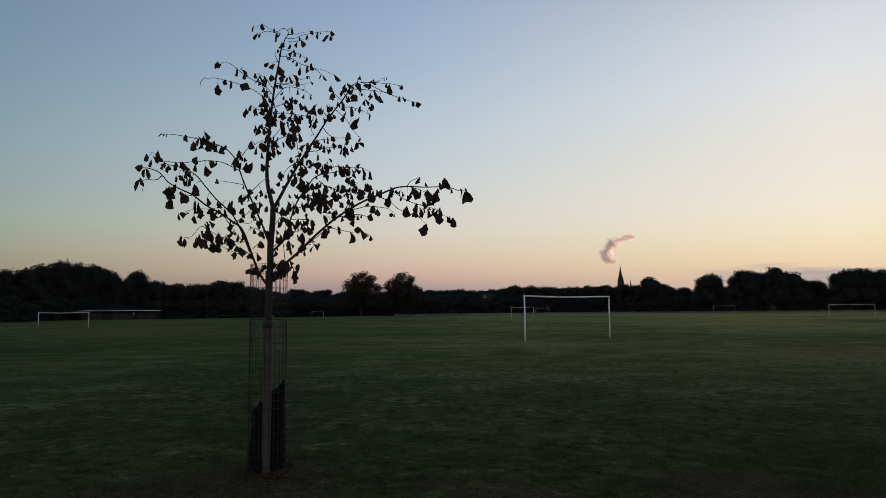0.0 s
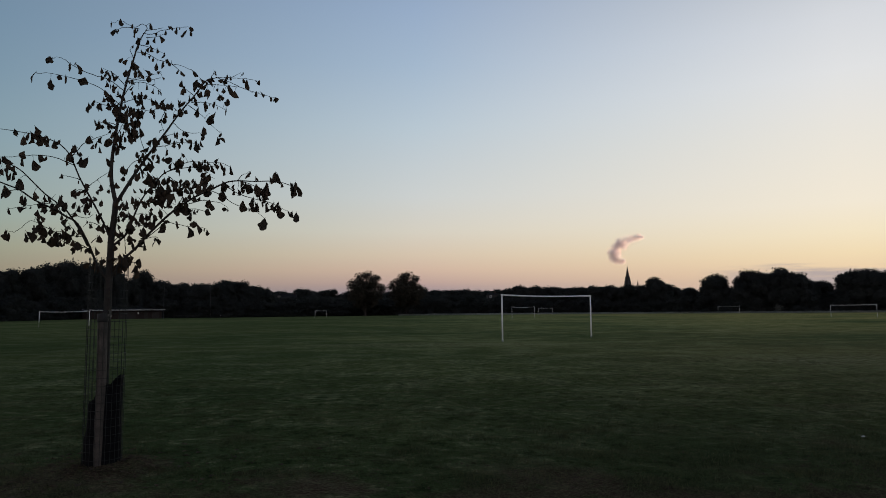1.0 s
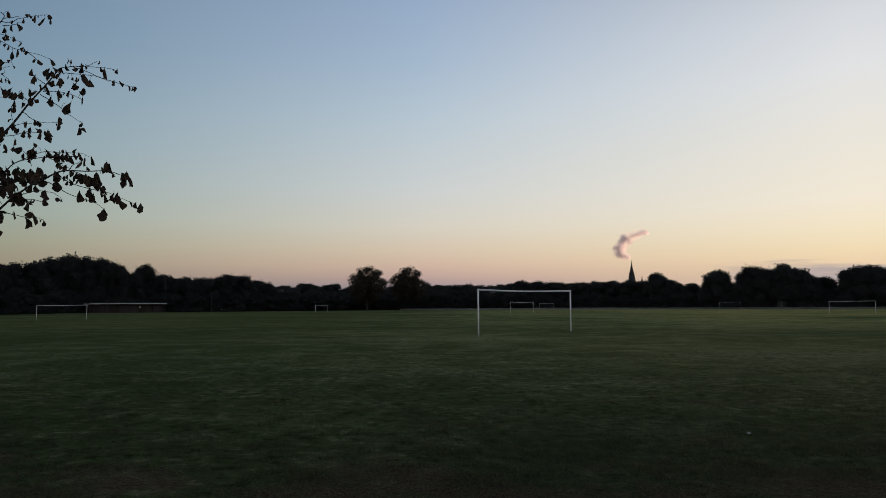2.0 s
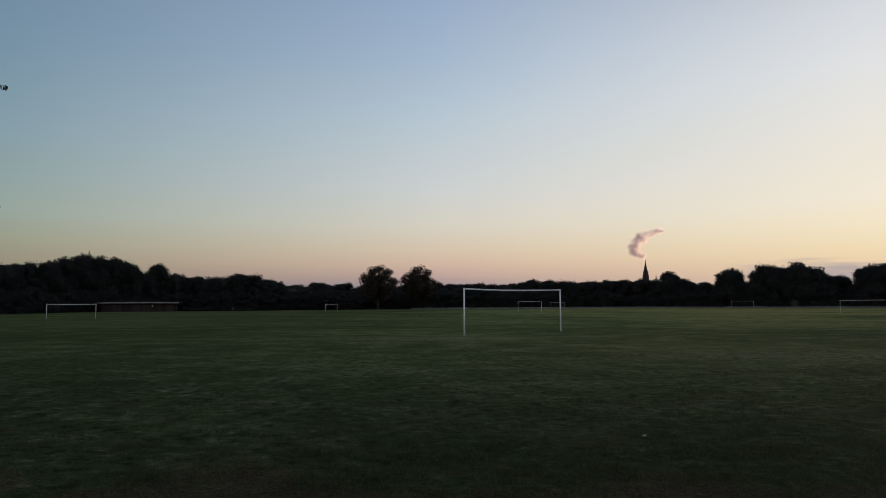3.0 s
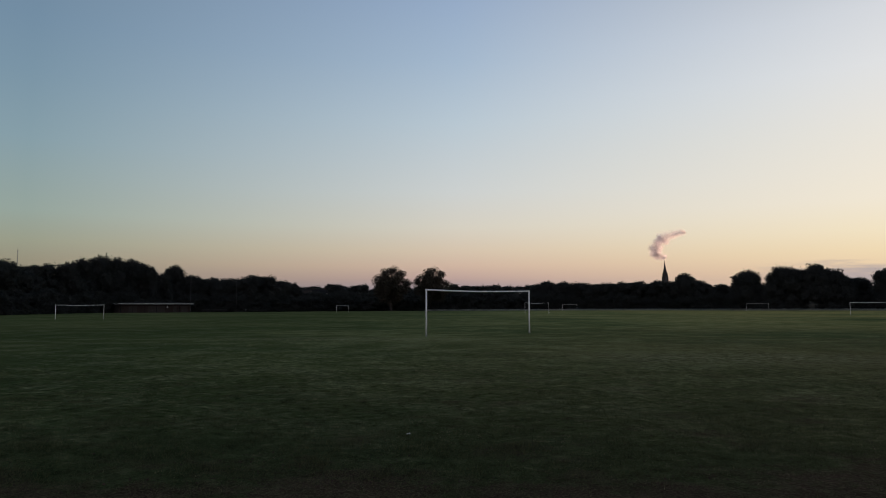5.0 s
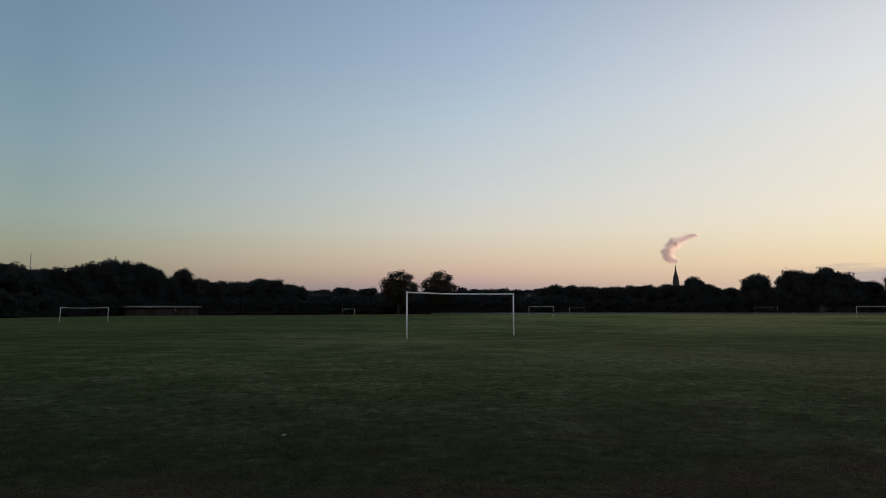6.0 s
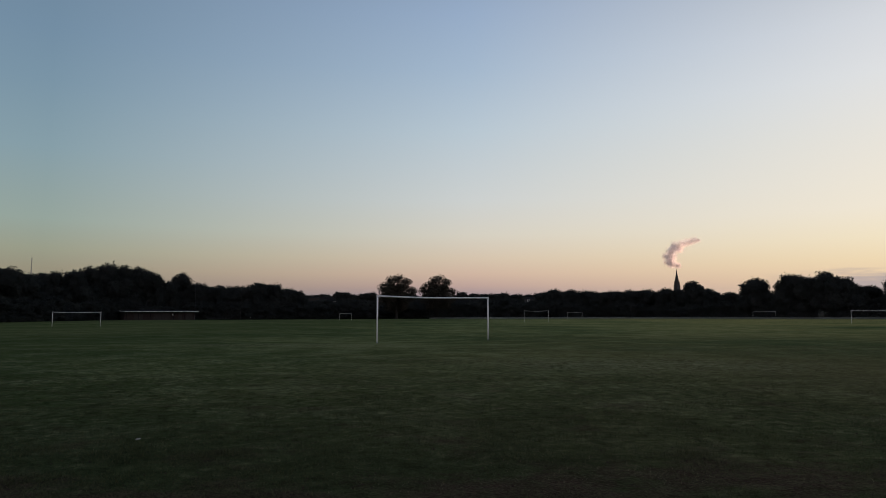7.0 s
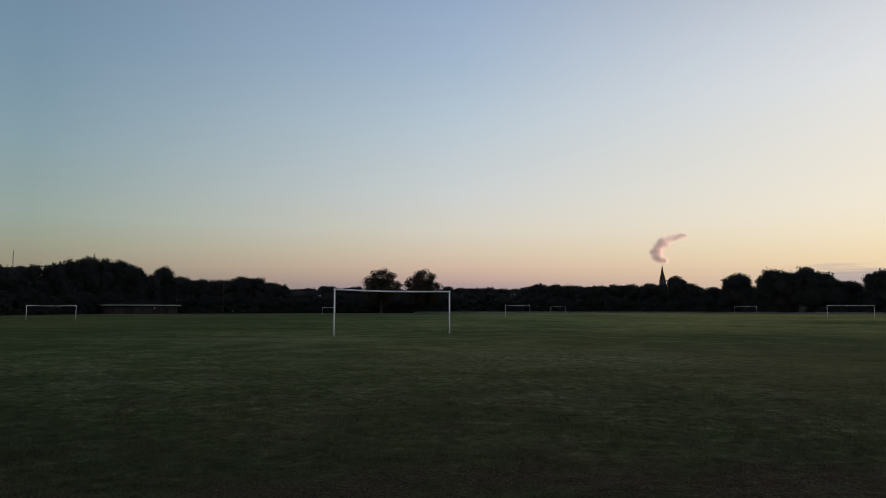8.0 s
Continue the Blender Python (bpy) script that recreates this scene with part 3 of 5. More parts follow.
    twig((0.51, 0.32, 3.50), (0.45, 0.25, 3.54), (0.38, 0.20, 3.52))
    twig((0.45, 0.30, 3.39), (0.51, 0.40, 3.33), (0.58, 0.50, 3.33), (0.66, 0.55, 3.35))
    twig((0.36, 0.25, 3.21), (0.45, 0.28, 3.26), (0.55, 0.30, 3.27))
    twig((0.32, 0.22, 3.12), (0.41, 0.26, 3.14), (0.50, 0.30, 3.18), (0.60, 0.33, 3.18), (0.70, 0.36, 3.18))
    twig((0.36, 0.30, 3.51), (0.33, 0.30, 3.40), (0.37, 0.28, 3.29))
    twig((0.38, 0.38, 2.90), (0.53, 0.50, 3.02), (0.63, 0.65, 3.05), (0.79, 0.78, 3.07), (0.88, 0.82, 3.03))
    twig((0.58, 0.55, 2.98), (0.68, 0.60, 2.91), (0.77, 0.65, 2.87))
    twig((0.24, 0.18, 2.99), (0.16, 0.10, 2.94), (0.10, 0.05, 2.84), (0.06, 0.03, 2.83))
    twig((0.30, 0.30, 2.78), (0.25, 0.20, 2.81), (0.22, 0.14, 2.87))
    twig((0.42, 0.30, 2.83), (0.51, 0.26, 2.77), (0.67, 0.10, 2.70), (0.84, -0.10, 2.67), (1.00, -0.25, 2.62))
    twig((0.23, 0.20, 2.64), (0.35, 0.16, 2.66), (0.50, 0.10, 2.63), (0.64, 0.06, 2.63), (0.78, 0.00, 2.61))
    twig((0.19, 0.16, 2.53), (0.33, 0.10, 2.54), (0.47, 0.06, 2.54), (0.62, 0.02, 2.49))
    twig((0.17, 0.12, 2.42), (0.27, 0.08, 2.41), (0.36, 0.05, 2.40), (0.42, 0.03, 2.36))
    twig((0.14, 0.06, 2.23), (0.22, 0.04, 2.28), (0.31, 0.02, 2.29), (0.37, 0.00, 2.27))
    twig((0.15, 0.02, 2.01), (0.13, 0.03, 2.12), (0.12, 0.05, 2.23), (0.15, 0.05, 2.36), (0.14, 0.04, 2.45))
    twig((0.03, 0.02, 2.34), (0.12, -0.04, 2.42), (0.18, -0.06, 2.48))
    twig((0.03, 0.00, 2.12), (0.11, -0.05, 2.19), (0.17, -0.06, 2.22))
    twig((0.29, -0.06, 2.07), (0.34, 0.00, 2.15), (0.42, 0.05, 2.18), (0.45, 0.06, 2.15))
    twig((0.39, -0.08, 2.15), (0.58, -0.10, 2.29), (0.69, -0.10, 2.28), (0.79, -0.10, 2.26), (0.91, -0.12, 2.25), (0.98, -0.12, 2.23))
    twig((0.70, -0.20, 2.39), (0.86, -0.16, 2.42), (0.96, -0.14, 2.40), (1.00, -0.14, 2.38))
    twig((0.82, -0.22, 2.45), (0.97, -0.24, 2.48), (1.09, -0.26, 2.47), (1.17, -0.27, 2.45), (1.23, -0.27, 2.41))
    twig((1.07, -0.30, 2.57), (1.18, -0.28, 2.52), (1.26, -0.22, 2.46), (1.36, -0.15, 2.42), (1.45, -0.10, 2.39), (1.51, -0.06, 2.34))
    twig((1.23, -0.34, 2.60), (1.33, -0.25, 2.54), (1.44, -0.15, 2.51), (1.58, -0.08, 2.48), (1.68, 0.02, 2.43), (1.75, 0.08, 2.40))
    twig((1.38, -0.37, 2.64), (1.46, -0.38, 2.61), (1.55, -0.38, 2.57), (1.62, -0.38, 2.54))
    twig((1.35, -0.37, 2.64), (1.39, -0.37, 2.69), (1.44, -0.37, 2.71))
    twig((1.65, -0.38, 2.63), (1.68, -0.37, 2.66))
    twig((-0.21, -0.30, 2.82), (-0.30, -0.42, 2.86), (-0.38, -0.50, 2.87), (-0.50, -0.58, 2.85), (-0.60, -0.70, 2.81), (-0.68, -0.80, 2.80), (-0.72, -0.88, 2.79))
    twig((-0.17, -0.26, 2.69), (-0.28, -0.15, 2.73), (-0.44, 0.00, 2.78), (-0.56, 0.10, 2.81))
    twig((-0.16, -0.22, 2.59), (-0.11, -0.15, 2.68), (-0.06, -0.08, 2.76), (-0.01, -0.02, 2.82))
    twig((-0.22, -0.33, 2.89), (-0.16, -0.25, 3.03), (-0.09, -0.15, 3.12), (-0.03, 0.00, 3.20))
    twig((-0.13, -0.20, 2.57), (-0.17, -0.25, 2.60), (-0.20, -0.27, 2.57))
    twig((-0.68, -0.88, 2.66), (-0.70, -0.95, 2.61), (-0.77, -0.97, 2.61), (-0.82, -0.95, 2.60))
    twig((-0.62, -0.72, 2.59), (-0.69, -0.70, 2.56), (-0.73, -0.70, 2.54))
    twig((-0.53, -0.60, 2.54), (-0.56, -0.66, 2.52), (-0.58, -0.68, 2.50))
    twig((-0.29, -0.30, 2.32), (-0.47, -0.10, 2.47), (-0.66, 0.05, 2.52), (-0.80, 0.10, 2.52), (-0.76, -0.20, 2.45), (-0.69, -0.50, 2.38))
    twig((-0.23, -0.30, 2.34), (-0.12, -0.30, 2.43), (-0.05, -0.28, 2.51))
    twig((-0.30, -0.30, 2.30), (-0.25, -0.20, 2.36), (-0.18, -0.10, 2.35), (-0.12, -0.10, 2.39))
    twig((-0.14, -0.10, 2.05), (-0.24, -0.15, 2.11), (-0.35, -0.15, 2.17), (-0.41, -0.30, 2.22), (-0.47, -0.40, 2.27), (-0.51, -0.45, 2.28), (-0.53, -0.54, 2.20), (-0.56, -0.58, 2.16))
    twig((-0.18, -0.14, 2.17), (-0.31, -0.10, 2.18), (-0.45, -0.05, 2.23), (-0.54, -0.10, 2.20), (-0.55, -0.40, 2.15))
    twig((-0.18, -0.10, 2.07), (-0.30, -0.05, 2.07), (-0.41, -0.03, 2.12), (-0.51, -0.03, 2.18))
    twig((-0.20, -0.20, 2.17), (-0.25, -0.20, 2.23), (-0.29, -0.22, 2.29))
    twig((-0.04, -0.02, 2.23), (-0.07, -0.10, 2.28), (-0.12, -0.16, 2.30), (-0.16, -0.20, 2.25))
    twig((-0.13, -0.10, 2.11), (-0.08, -0.12, 2.15), (-0.04, -0.12, 2.16))
    twig((0.02, 0.02, 1.90), (0.09, 0.00, 1.97), (0.17, -0.02, 1.99))
    twig((0.03, 0.00, 1.84), (0.12, 0.02, 1.88), (0.20, 0.04, 1.93), (0.28, 0.06, 1.93))
    twig((-0.10, -0.04, 1.91), (-0.05, -0.05, 1.95))
    bunches((-0.34, 0.51, 4.54, 1, 0.8), (-0.25, 0.52, 4.57, 1, 0.9), (-0.30, 0.53, 4.46, 1, 0.9), (-0.12, 0.54, 4.53, 1, 0.7), (-0.10, 0.54, 4.45, 1, 0.8), (0.07, 0.55, 4.53, 1, 0.9), (0.13, 0.54, 4.38, 1, 0.8), (0.17, 0.55, 4.41, 2, 0.9), (0.25, 0.58, 4.50, 2, 0.8))
    bunches((0.34, 0.59, 4.50, 1, 0.9), (0.43, 0.60, 4.48, 2, 1), (0.48, 0.60, 4.52, 1, 0.6))
    bunches((0.00, 0.51, 4.31, 3, 1), (0.05, 0.53, 4.35, 1, 0.7), (-0.05, 0.42, 4.25, 1, 0.6), (0.09, 0.51, 4.26, 2, 0.9), (0.16, 0.53, 4.25, 1, 0.7), (0.23, 0.54, 4.20, 1, 0.8), (0.06, 0.48, 4.18, 2, 0.9), (0.17, 0.50, 4.06, 1, 1.1), (0.25, 0.52, 4.08, 2, 0.9))
    bunches((0.31, 0.54, 4.11, 3, 0.8), (0.38, 0.56, 4.02, 1, 0.6), (0.41, 0.57, 4.00, 1, 0.8), (0.51, 0.60, 4.01, 1, 1.2))
    bunches((-0.34, -0.50, 3.75, 2, 0.9), (-0.21, -0.43, 3.72, 2, 1), (-0.16, -0.42, 3.75, 1, 0.4), (-0.48, -0.50, 3.60, 1, 1.1), (-0.38, -0.44, 3.55, 1, 1.1), (-0.31, -0.39, 3.61, 2, 0.8), (-0.18, -0.24, 3.65, 2, 0.9), (-0.16, 0.05, 3.84, 3, 0.9), (-0.12, 0.11, 3.84, 2, 0.8))
    bunches((-0.10, -0.04, 3.72, 3, 0.9), (-0.08, 0.06, 3.70, 2, 1), (-0.08, 0.20, 3.68, 1, 0.6))
    bunches((-0.11, 0.40, 4.06, 3, 1.1), (0.00, 0.40, 4.02, 2, 1.1), (-0.02, 0.37, 3.95, 4, 1), (-0.06, 0.32, 3.83, 3, 1), (0.10, 0.30, 3.89, 3, 1), (0.18, 0.30, 3.86, 1, 0.8), (0.31, 0.30, 3.91, 1, 0.5), (0.32, 0.30, 3.86, 1, 0.5), (0.21, 0.20, 3.74, 1, 0.6))
    bunches((0.27, 0.26, 3.77, 1, 0.4), (0.36, 0.20, 3.68, 2, 0.6), (0.07, 0.21, 3.72, 1, 0.6), (0.13, 0.20, 3.68, 2, 0.9))
    bunches((0.14, 0.26, 3.60, 4, 1.2), (0.23, 0.28, 3.59, 2, 1), (0.03, 0.25, 3.62, 3, 0.8), (-0.21, -0.05, 3.45, 2, 1), (-0.19, -0.03, 3.50, 1, 0.7), (-0.15, 0.01, 3.49, 2, 0.8), (-0.09, 0.12, 3.51, 4, 1.1), (-0.05, 0.22, 3.50, 4, 1), (-0.10, 0.21, 3.44, 4, 1.1))
    bunches((-0.07, -0.13, 3.23, 2, 1.2), (-0.03, 0.20, 3.40, 3, 0.9), (0.11, -0.05, 3.30, 2, 1.1))
    bunches((0.22, -0.10, 3.34, 5, 1.1), (0.26, -0.10, 3.25, 5, 1.1), (0.21, -0.07, 3.18, 4, 1.1), (0.30, -0.10, 3.36, 3, 1), (0.30, -0.03, 3.18, 2, 1), (0.08, 0.10, 3.47, 3, 0.8), (0.38, 0.00, 3.39, 2, 0.9), (0.34, 0.30, 3.40, 2, 0.9), (0.36, 0.00, 3.43, 1, 0.6))
    bunches((-0.07, 0.15, 3.23, 3, 0.8), (0.02, 0.06, 3.21, 2, 0.8), (0.06, 0.05, 3.16, 2, 1), (0.16, -0.03, 3.14, 3, 1), (-0.14, -0.18, 3.09, 1, 1), (-0.08, -0.19, 2.99, 2, 0.7), (-0.09, 0.13, 3.14, 3, 0.9), (-0.07, 0.12, 3.05, 3, 0.9), (-0.09, 0.09, 2.93, 2, 0.9))
    bunches((0.54, 0.28, 3.79, 1, 0.9), (0.57, 0.29, 3.73, 1, 1), (0.64, 0.38, 3.81, 2, 0.9), (0.80, 0.44, 3.97, 2, 0.7), (0.79, 0.43, 3.90, 1, 0.7), (0.72, 0.39, 3.79, 5, 1.1), (0.67, 0.40, 3.84, 2, 0.9), (0.76, 0.41, 3.74, 3, 1), (0.83, 0.43, 3.81, 2, 0.7))
    bunches((0.91, 0.49, 3.90, 3, 0.8), (0.96, 0.49, 3.92, 2, 0.7), (0.71, 0.38, 3.70, 2, 0.8), (0.86, 0.44, 3.69, 2, 0.9), (0.92, 0.46, 3.73, 2, 1), (0.96, 0.47, 3.79, 1, 1.1), (1.02, 0.49, 3.73, 1, 1.1), (0.93, 0.54, 3.67, 1, 1))
    bunches((1.12, 0.58, 3.89, 1, 1.1), (1.25, 0.60, 3.91, 1, 0.6), (1.24, 0.60, 3.76, 2, 0.9), (1.35, 0.63, 3.73, 1, 0.8), (1.41, 0.64, 3.72, 1, 0.8), (1.06, 0.52, 3.97, 2, 0.4), (0.60, 0.34, 3.66, 1, 0.7), (0.64, 0.38, 3.62, 2, 0.8), (0.74, 0.44, 3.58, 2, 1))
    bunches((0.81, 0.49, 3.62, 2, 1), (0.91, 0.55, 3.57, 1, 1.1), (0.52, 0.34, 3.59, 3, 0.9), (0.45, 0.25, 3.56, 3, 0.9), (0.39, 0.21, 3.52, 3, 1), (0.55, 0.33, 3.51, 3, 0.9), (0.46, 0.29, 3.45, 2, 1), (0.65, 0.45, 3.54, 2, 0.9))
    bunches((0.73, 0.56, 3.51, 3, 1.2), (0.67, 0.55, 3.37, 1, 0.9), (0.68, 0.55, 3.30, 1, 1), (0.64, 0.54, 3.33, 1, 0.4), (0.74, 0.84, 3.33, 3, 1), (0.77, 0.81, 3.39, 1, 0.7), (0.67, 0.35, 3.15, 4, 1.2), (0.61, 0.33, 3.17, 2, 0.8), (0.55, 0.31, 3.18, 2, 0.8))
    bunches((0.49, 0.30, 3.16, 3, 0.8), (0.47, 0.29, 3.26, 2, 0.8), (0.53, 0.42, 3.30, 2, 0.6), (0.39, 0.26, 3.21, 3, 0.9), (0.33, 0.24, 3.16, 3, 1.1), (0.30, 0.21, 3.08, 3, 1.1), (0.41, 0.26, 3.07, 1, 0.8), (0.42, 0.27, 3.17, 2, 0.7))
    bunches((0.32, 0.20, 2.99, 4, 1), (0.24, 0.17, 2.96, 3, 0.8), (0.19, 0.15, 2.96, 2, 0.8), (0.17, 0.14, 2.85, 3, 0.9), (0.09, 0.04, 2.83, 3, 0.9), (0.24, 0.17, 2.81, 3, 1), (0.30, 0.18, 2.90, 3, 1), (0.37, 0.41, 2.98, 4, 1), (0.47, 0.47, 2.99, 5, 1))
    bunches((0.55, 0.54, 2.97, 5, 1.1), (0.62, 0.64, 2.99, 4, 1), (0.69, 0.69, 3.00, 4, 1), (0.76, 0.76, 3.03, 4, 1), (0.82, 0.80, 2.99, 1, 1.1), (0.88, 0.82, 3.00, 1, 1.1), (0.44, 0.42, 2.88, 1, 1.2), (0.50, 0.50, 3.04, 3, 0.8), (0.66, 0.59, 2.89, 3, 0.9))
    bunches((0.74, 0.62, 2.88, 3, 0.8), (0.63, 0.65, 3.04, 3, 0.9))
    bunches((0.78, -0.03, 2.66, 3, 0.9), (0.85, -0.11, 2.66, 3, 1), (0.91, -0.16, 2.61, 3, 1), (0.97, -0.21, 2.65, 3, 1.1), (1.00, -0.25, 2.57, 3, 1), (1.04, -0.25, 2.60, 2, 0.9), (0.68, 0.10, 2.71, 2, 0.8), (0.61, 0.17, 2.71, 3, 0.8))
    bunches((0.35, 0.34, 2.79, 4, 1), (0.28, 0.27, 2.75, 4, 1), (0.42, 0.29, 2.72, 5, 1.1), (0.36, 0.15, 2.64, 6, 1.1), (0.26, 0.25, 2.66, 4, 1), (0.51, 0.09, 2.62, 5, 1.1), (0.60, 0.07, 2.62, 4, 1), (0.24, 0.20, 2.76, 3, 1), (0.55, 0.04, 2.53, 4, 1))
    bunches((0.63, 0.06, 2.54, 4, 1), (0.52, 0.05, 2.50, 3, 1), (0.42, 0.12, 2.56, 4, 1), (0.35, 0.09, 2.54, 3, 1), (0.60, 0.03, 2.46, 2, 1.1), (0.69, 0.08, 2.65, 3, 0.7), (0.78, 0.00, 2.55, 3, 0.8), (0.76, 0.01, 2.61, 2, 0.7))
    bunches((0.16, -0.06, 2.45, 4, 1), (0.14, 0.19, 2.56, 3, 1), (0.12, -0.05, 2.47, 2, 0.9), (0.19, 0.18, 2.54, 3, 0.9), (0.15, 0.04, 2.37, 5, 1), (0.10, -0.03, 2.38, 3, 0.9), (0.27, 0.08, 2.37, 4, 1.1), (0.35, 0.06, 2.37, 3, 1), (0.32, 0.11, 2.45, 2, 0.7))
    bunches((0.42, 0.03, 2.33, 1, 1.1), (0.55, -0.17, 2.37, 1, 1.1), (0.22, 0.04, 2.29, 5, 1), (0.28, 0.03, 2.31, 3, 1), (0.16, 0.07, 2.25, 3, 1), (0.11, -0.05, 2.20, 3, 0.8), (0.31, 0.02, 2.23, 1, 1), (0.18, 0.04, 2.12, 2, 1), (0.34, 0.00, 2.12, 2, 0.9))
    bunches((0.41, 0.04, 2.13, 1, 0.9), (0.29, -0.06, 2.05, 1, 0.6), (0.44, 0.05, 2.15, 1, 0.4))
    bunches((0.76, -0.22, 2.42, 2, 1), (0.80, -0.17, 2.40, 3, 1.1), (0.85, -0.23, 2.43, 3, 1), (0.86, -0.16, 2.35, 2, 0.9), (0.79, -0.24, 2.46, 2, 0.7), (1.00, -0.24, 2.47, 2, 0.7), (1.07, -0.26, 2.42, 1, 0.8), (1.00, -0.14, 2.39, 1, 0.9), (1.22, -0.27, 2.39, 2, 0.5))
    bunches((0.68, -0.10, 2.28, 1, 0.8), (0.61, -0.10, 2.25, 2, 1.1), (0.79, -0.10, 2.21, 1, 1.3), (0.88, -0.11, 2.24, 2, 1.1), (0.98, -0.12, 2.19, 2, 0.7))
    bunches((1.14, -0.32, 2.58, 3, 0.8), (1.20, -0.34, 2.60, 3, 0.9), (1.19, -0.28, 2.52, 1, 1.2), (1.30, -0.36, 2.58, 3, 0.7), (1.36, -0.37, 2.55, 3, 0.7), (1.40, -0.37, 2.58, 2, 1), (1.48, -0.38, 2.56, 1, 1), (1.53, -0.38, 2.56, 2, 1), (1.60, -0.38, 2.53, 3, 1.05))
    bunches((1.65, -0.38, 2.56, 2, 1.1), (1.63, -0.38, 2.50, 2, 1), (1.47, -0.37, 2.68, 1, 1.1), (1.52, -0.38, 2.65, 1, 0.6), (1.69, -0.37, 2.66, 2, 1.2), (1.65, -0.38, 2.64, 1, 0.7), (1.88, -0.38, 2.56, 2, 1.2), (1.84, -0.38, 2.57, 1, 1), (1.91, -0.38, 2.54, 1, 0.9))
    bunches((1.34, -0.17, 2.44, 1, 1.2), (1.39, -0.14, 2.41, 1, 0.4), (1.44, -0.14, 2.42, 3, 1), (1.47, -0.14, 2.47, 2, 1.1), (1.51, -0.12, 2.50, 3, 1), (1.53, -0.10, 2.43, 1, 1.1), (1.61, -0.05, 2.44, 3, 1.2), (1.64, -0.01, 2.39, 2, 1.2), (1.75, 0.08, 2.36, 2, 1.2))
    bunches((1.52, -0.06, 2.28, 1, 1.2))
    bunches((-0.81, -0.60, 3.08, 1, 0.6), (-0.62, -0.52, 3.06, 2, 0.8), (-0.54, -0.49, 3.05, 2, 1), (-0.48, -0.47, 3.09, 2, 1), (-0.52, -0.47, 3.02, 1, 1), (-0.45, -0.45, 3.01, 2, 0.9), (-0.40, -0.43, 3.04, 2, 0.8), (-0.34, -0.41, 3.00, 2, 1), (-0.57, -0.50, 3.01, 1, 0.9))
    bunches((-0.46, -0.45, 3.06, 1, 1), (-0.37, -0.42, 3.01, 1, 0.8), (-0.50, -0.58, 2.85, 1, 1), (-0.51, -0.59, 2.80, 1, 0.9), (-0.41, -0.52, 2.84, 1, 0.7), (-0.44, -0.54, 2.77, 2, 1))
    bunches((-0.76, -0.88, 2.79, 4, 0.9), (-0.72, -0.88, 2.84, 1, 0.9), (-0.78, -0.88, 2.85, 1, 0.4), (-0.79, -1.02, 2.67, 3, 0.9), (-0.84, -0.95, 2.58, 2, 1.1), (-0.80, -0.95, 2.53, 1, 0.5), (-0.63, -0.74, 2.77, 3, 0.9), (-0.66, -0.80, 2.73, 3, 0.9), (-0.59, -0.69, 2.76, 3, 0.85))
    bunches((-0.59, -0.75, 2.66, 3, 0.95), (-0.54, -0.72, 2.69, 3, 1), (-0.57, -0.71, 2.63, 3, 0.9), (-0.50, -0.68, 2.66, 2, 0.9), (-0.50, -0.63, 2.59, 2, 0.9), (-0.56, 0.10, 2.79, 1, 0.9))
    bunches((-0.19, -0.30, 2.91, 3, 1), (-0.25, -0.38, 2.84, 3, 1), (-0.15, -0.30, 2.86, 3, 1.1), (-0.23, -0.28, 2.97, 2, 0.9), (-0.21, -0.27, 2.55, 3, 1.1), (-0.16, -0.23, 2.62, 2, 0.8), (-0.18, -0.26, 2.67, 1, 0.4), (-0.73, -0.70, 2.53, 3, 1.1), (-0.65, -0.71, 2.55, 3, 1.1))
    bunches((-0.69, -0.70, 2.46, 2, 1), (-0.57, -0.68, 2.46, 4, 1), (-0.57, -0.65, 2.51, 2, 0.9), (-0.76, -0.12, 2.40, 1, 1.1), (-0.71, -0.45, 2.37, 1, 0.8))
    bunches((-0.75, 0.08, 2.51, 3, 1.15), (-0.73, 0.08, 2.44, 2, 1.1), (-0.52, -0.58, 2.45, 2, 1), (-0.59, 0.00, 2.47, 4, 0.9), (-0.38, -0.48, 2.41, 2, 0.8), (-0.55, -0.04, 2.42, 1, 0.9), (-0.42, -0.54, 2.49, 1, 0.9), (-0.36, -0.51, 2.48, 2, 0.7), (-0.28, -0.45, 2.48, 2, 0.9))
    bunches((-0.43, -0.12, 2.45, 2, 0.9), (-0.23, -0.37, 2.42, 1, 0.9), (-0.19, -0.30, 2.43, 3, 0.9), (-0.11, -0.29, 2.44, 2, 0.9))
    bunches((-0.26, -0.34, 2.33, 2, 0.7), (-0.25, -0.28, 2.27, 1, 1.1), (-0.25, -0.20, 2.21, 3, 0.9), (-0.09, -0.30, 2.38, 3, 0.6), (-0.05, -0.28, 2.48, 3, 0.9), (0.01, -0.28, 2.46, 2, 1), (-0.08, -0.08, 2.36, 2, 1.1), (-0.05, -0.08, 2.25, 3, 1), (-0.03, -0.05, 2.28, 2, 0.7))
    bunches((-0.30, -0.30, 2.24, 2, 0.6), (-0.60, -0.58, 2.12, 3, 1.1), (-0.56, -0.40, 2.12, 3, 1.2), (-0.55, -0.28, 2.18, 3, 1.1), (-0.47, -0.41, 2.27, 3, 1.2))
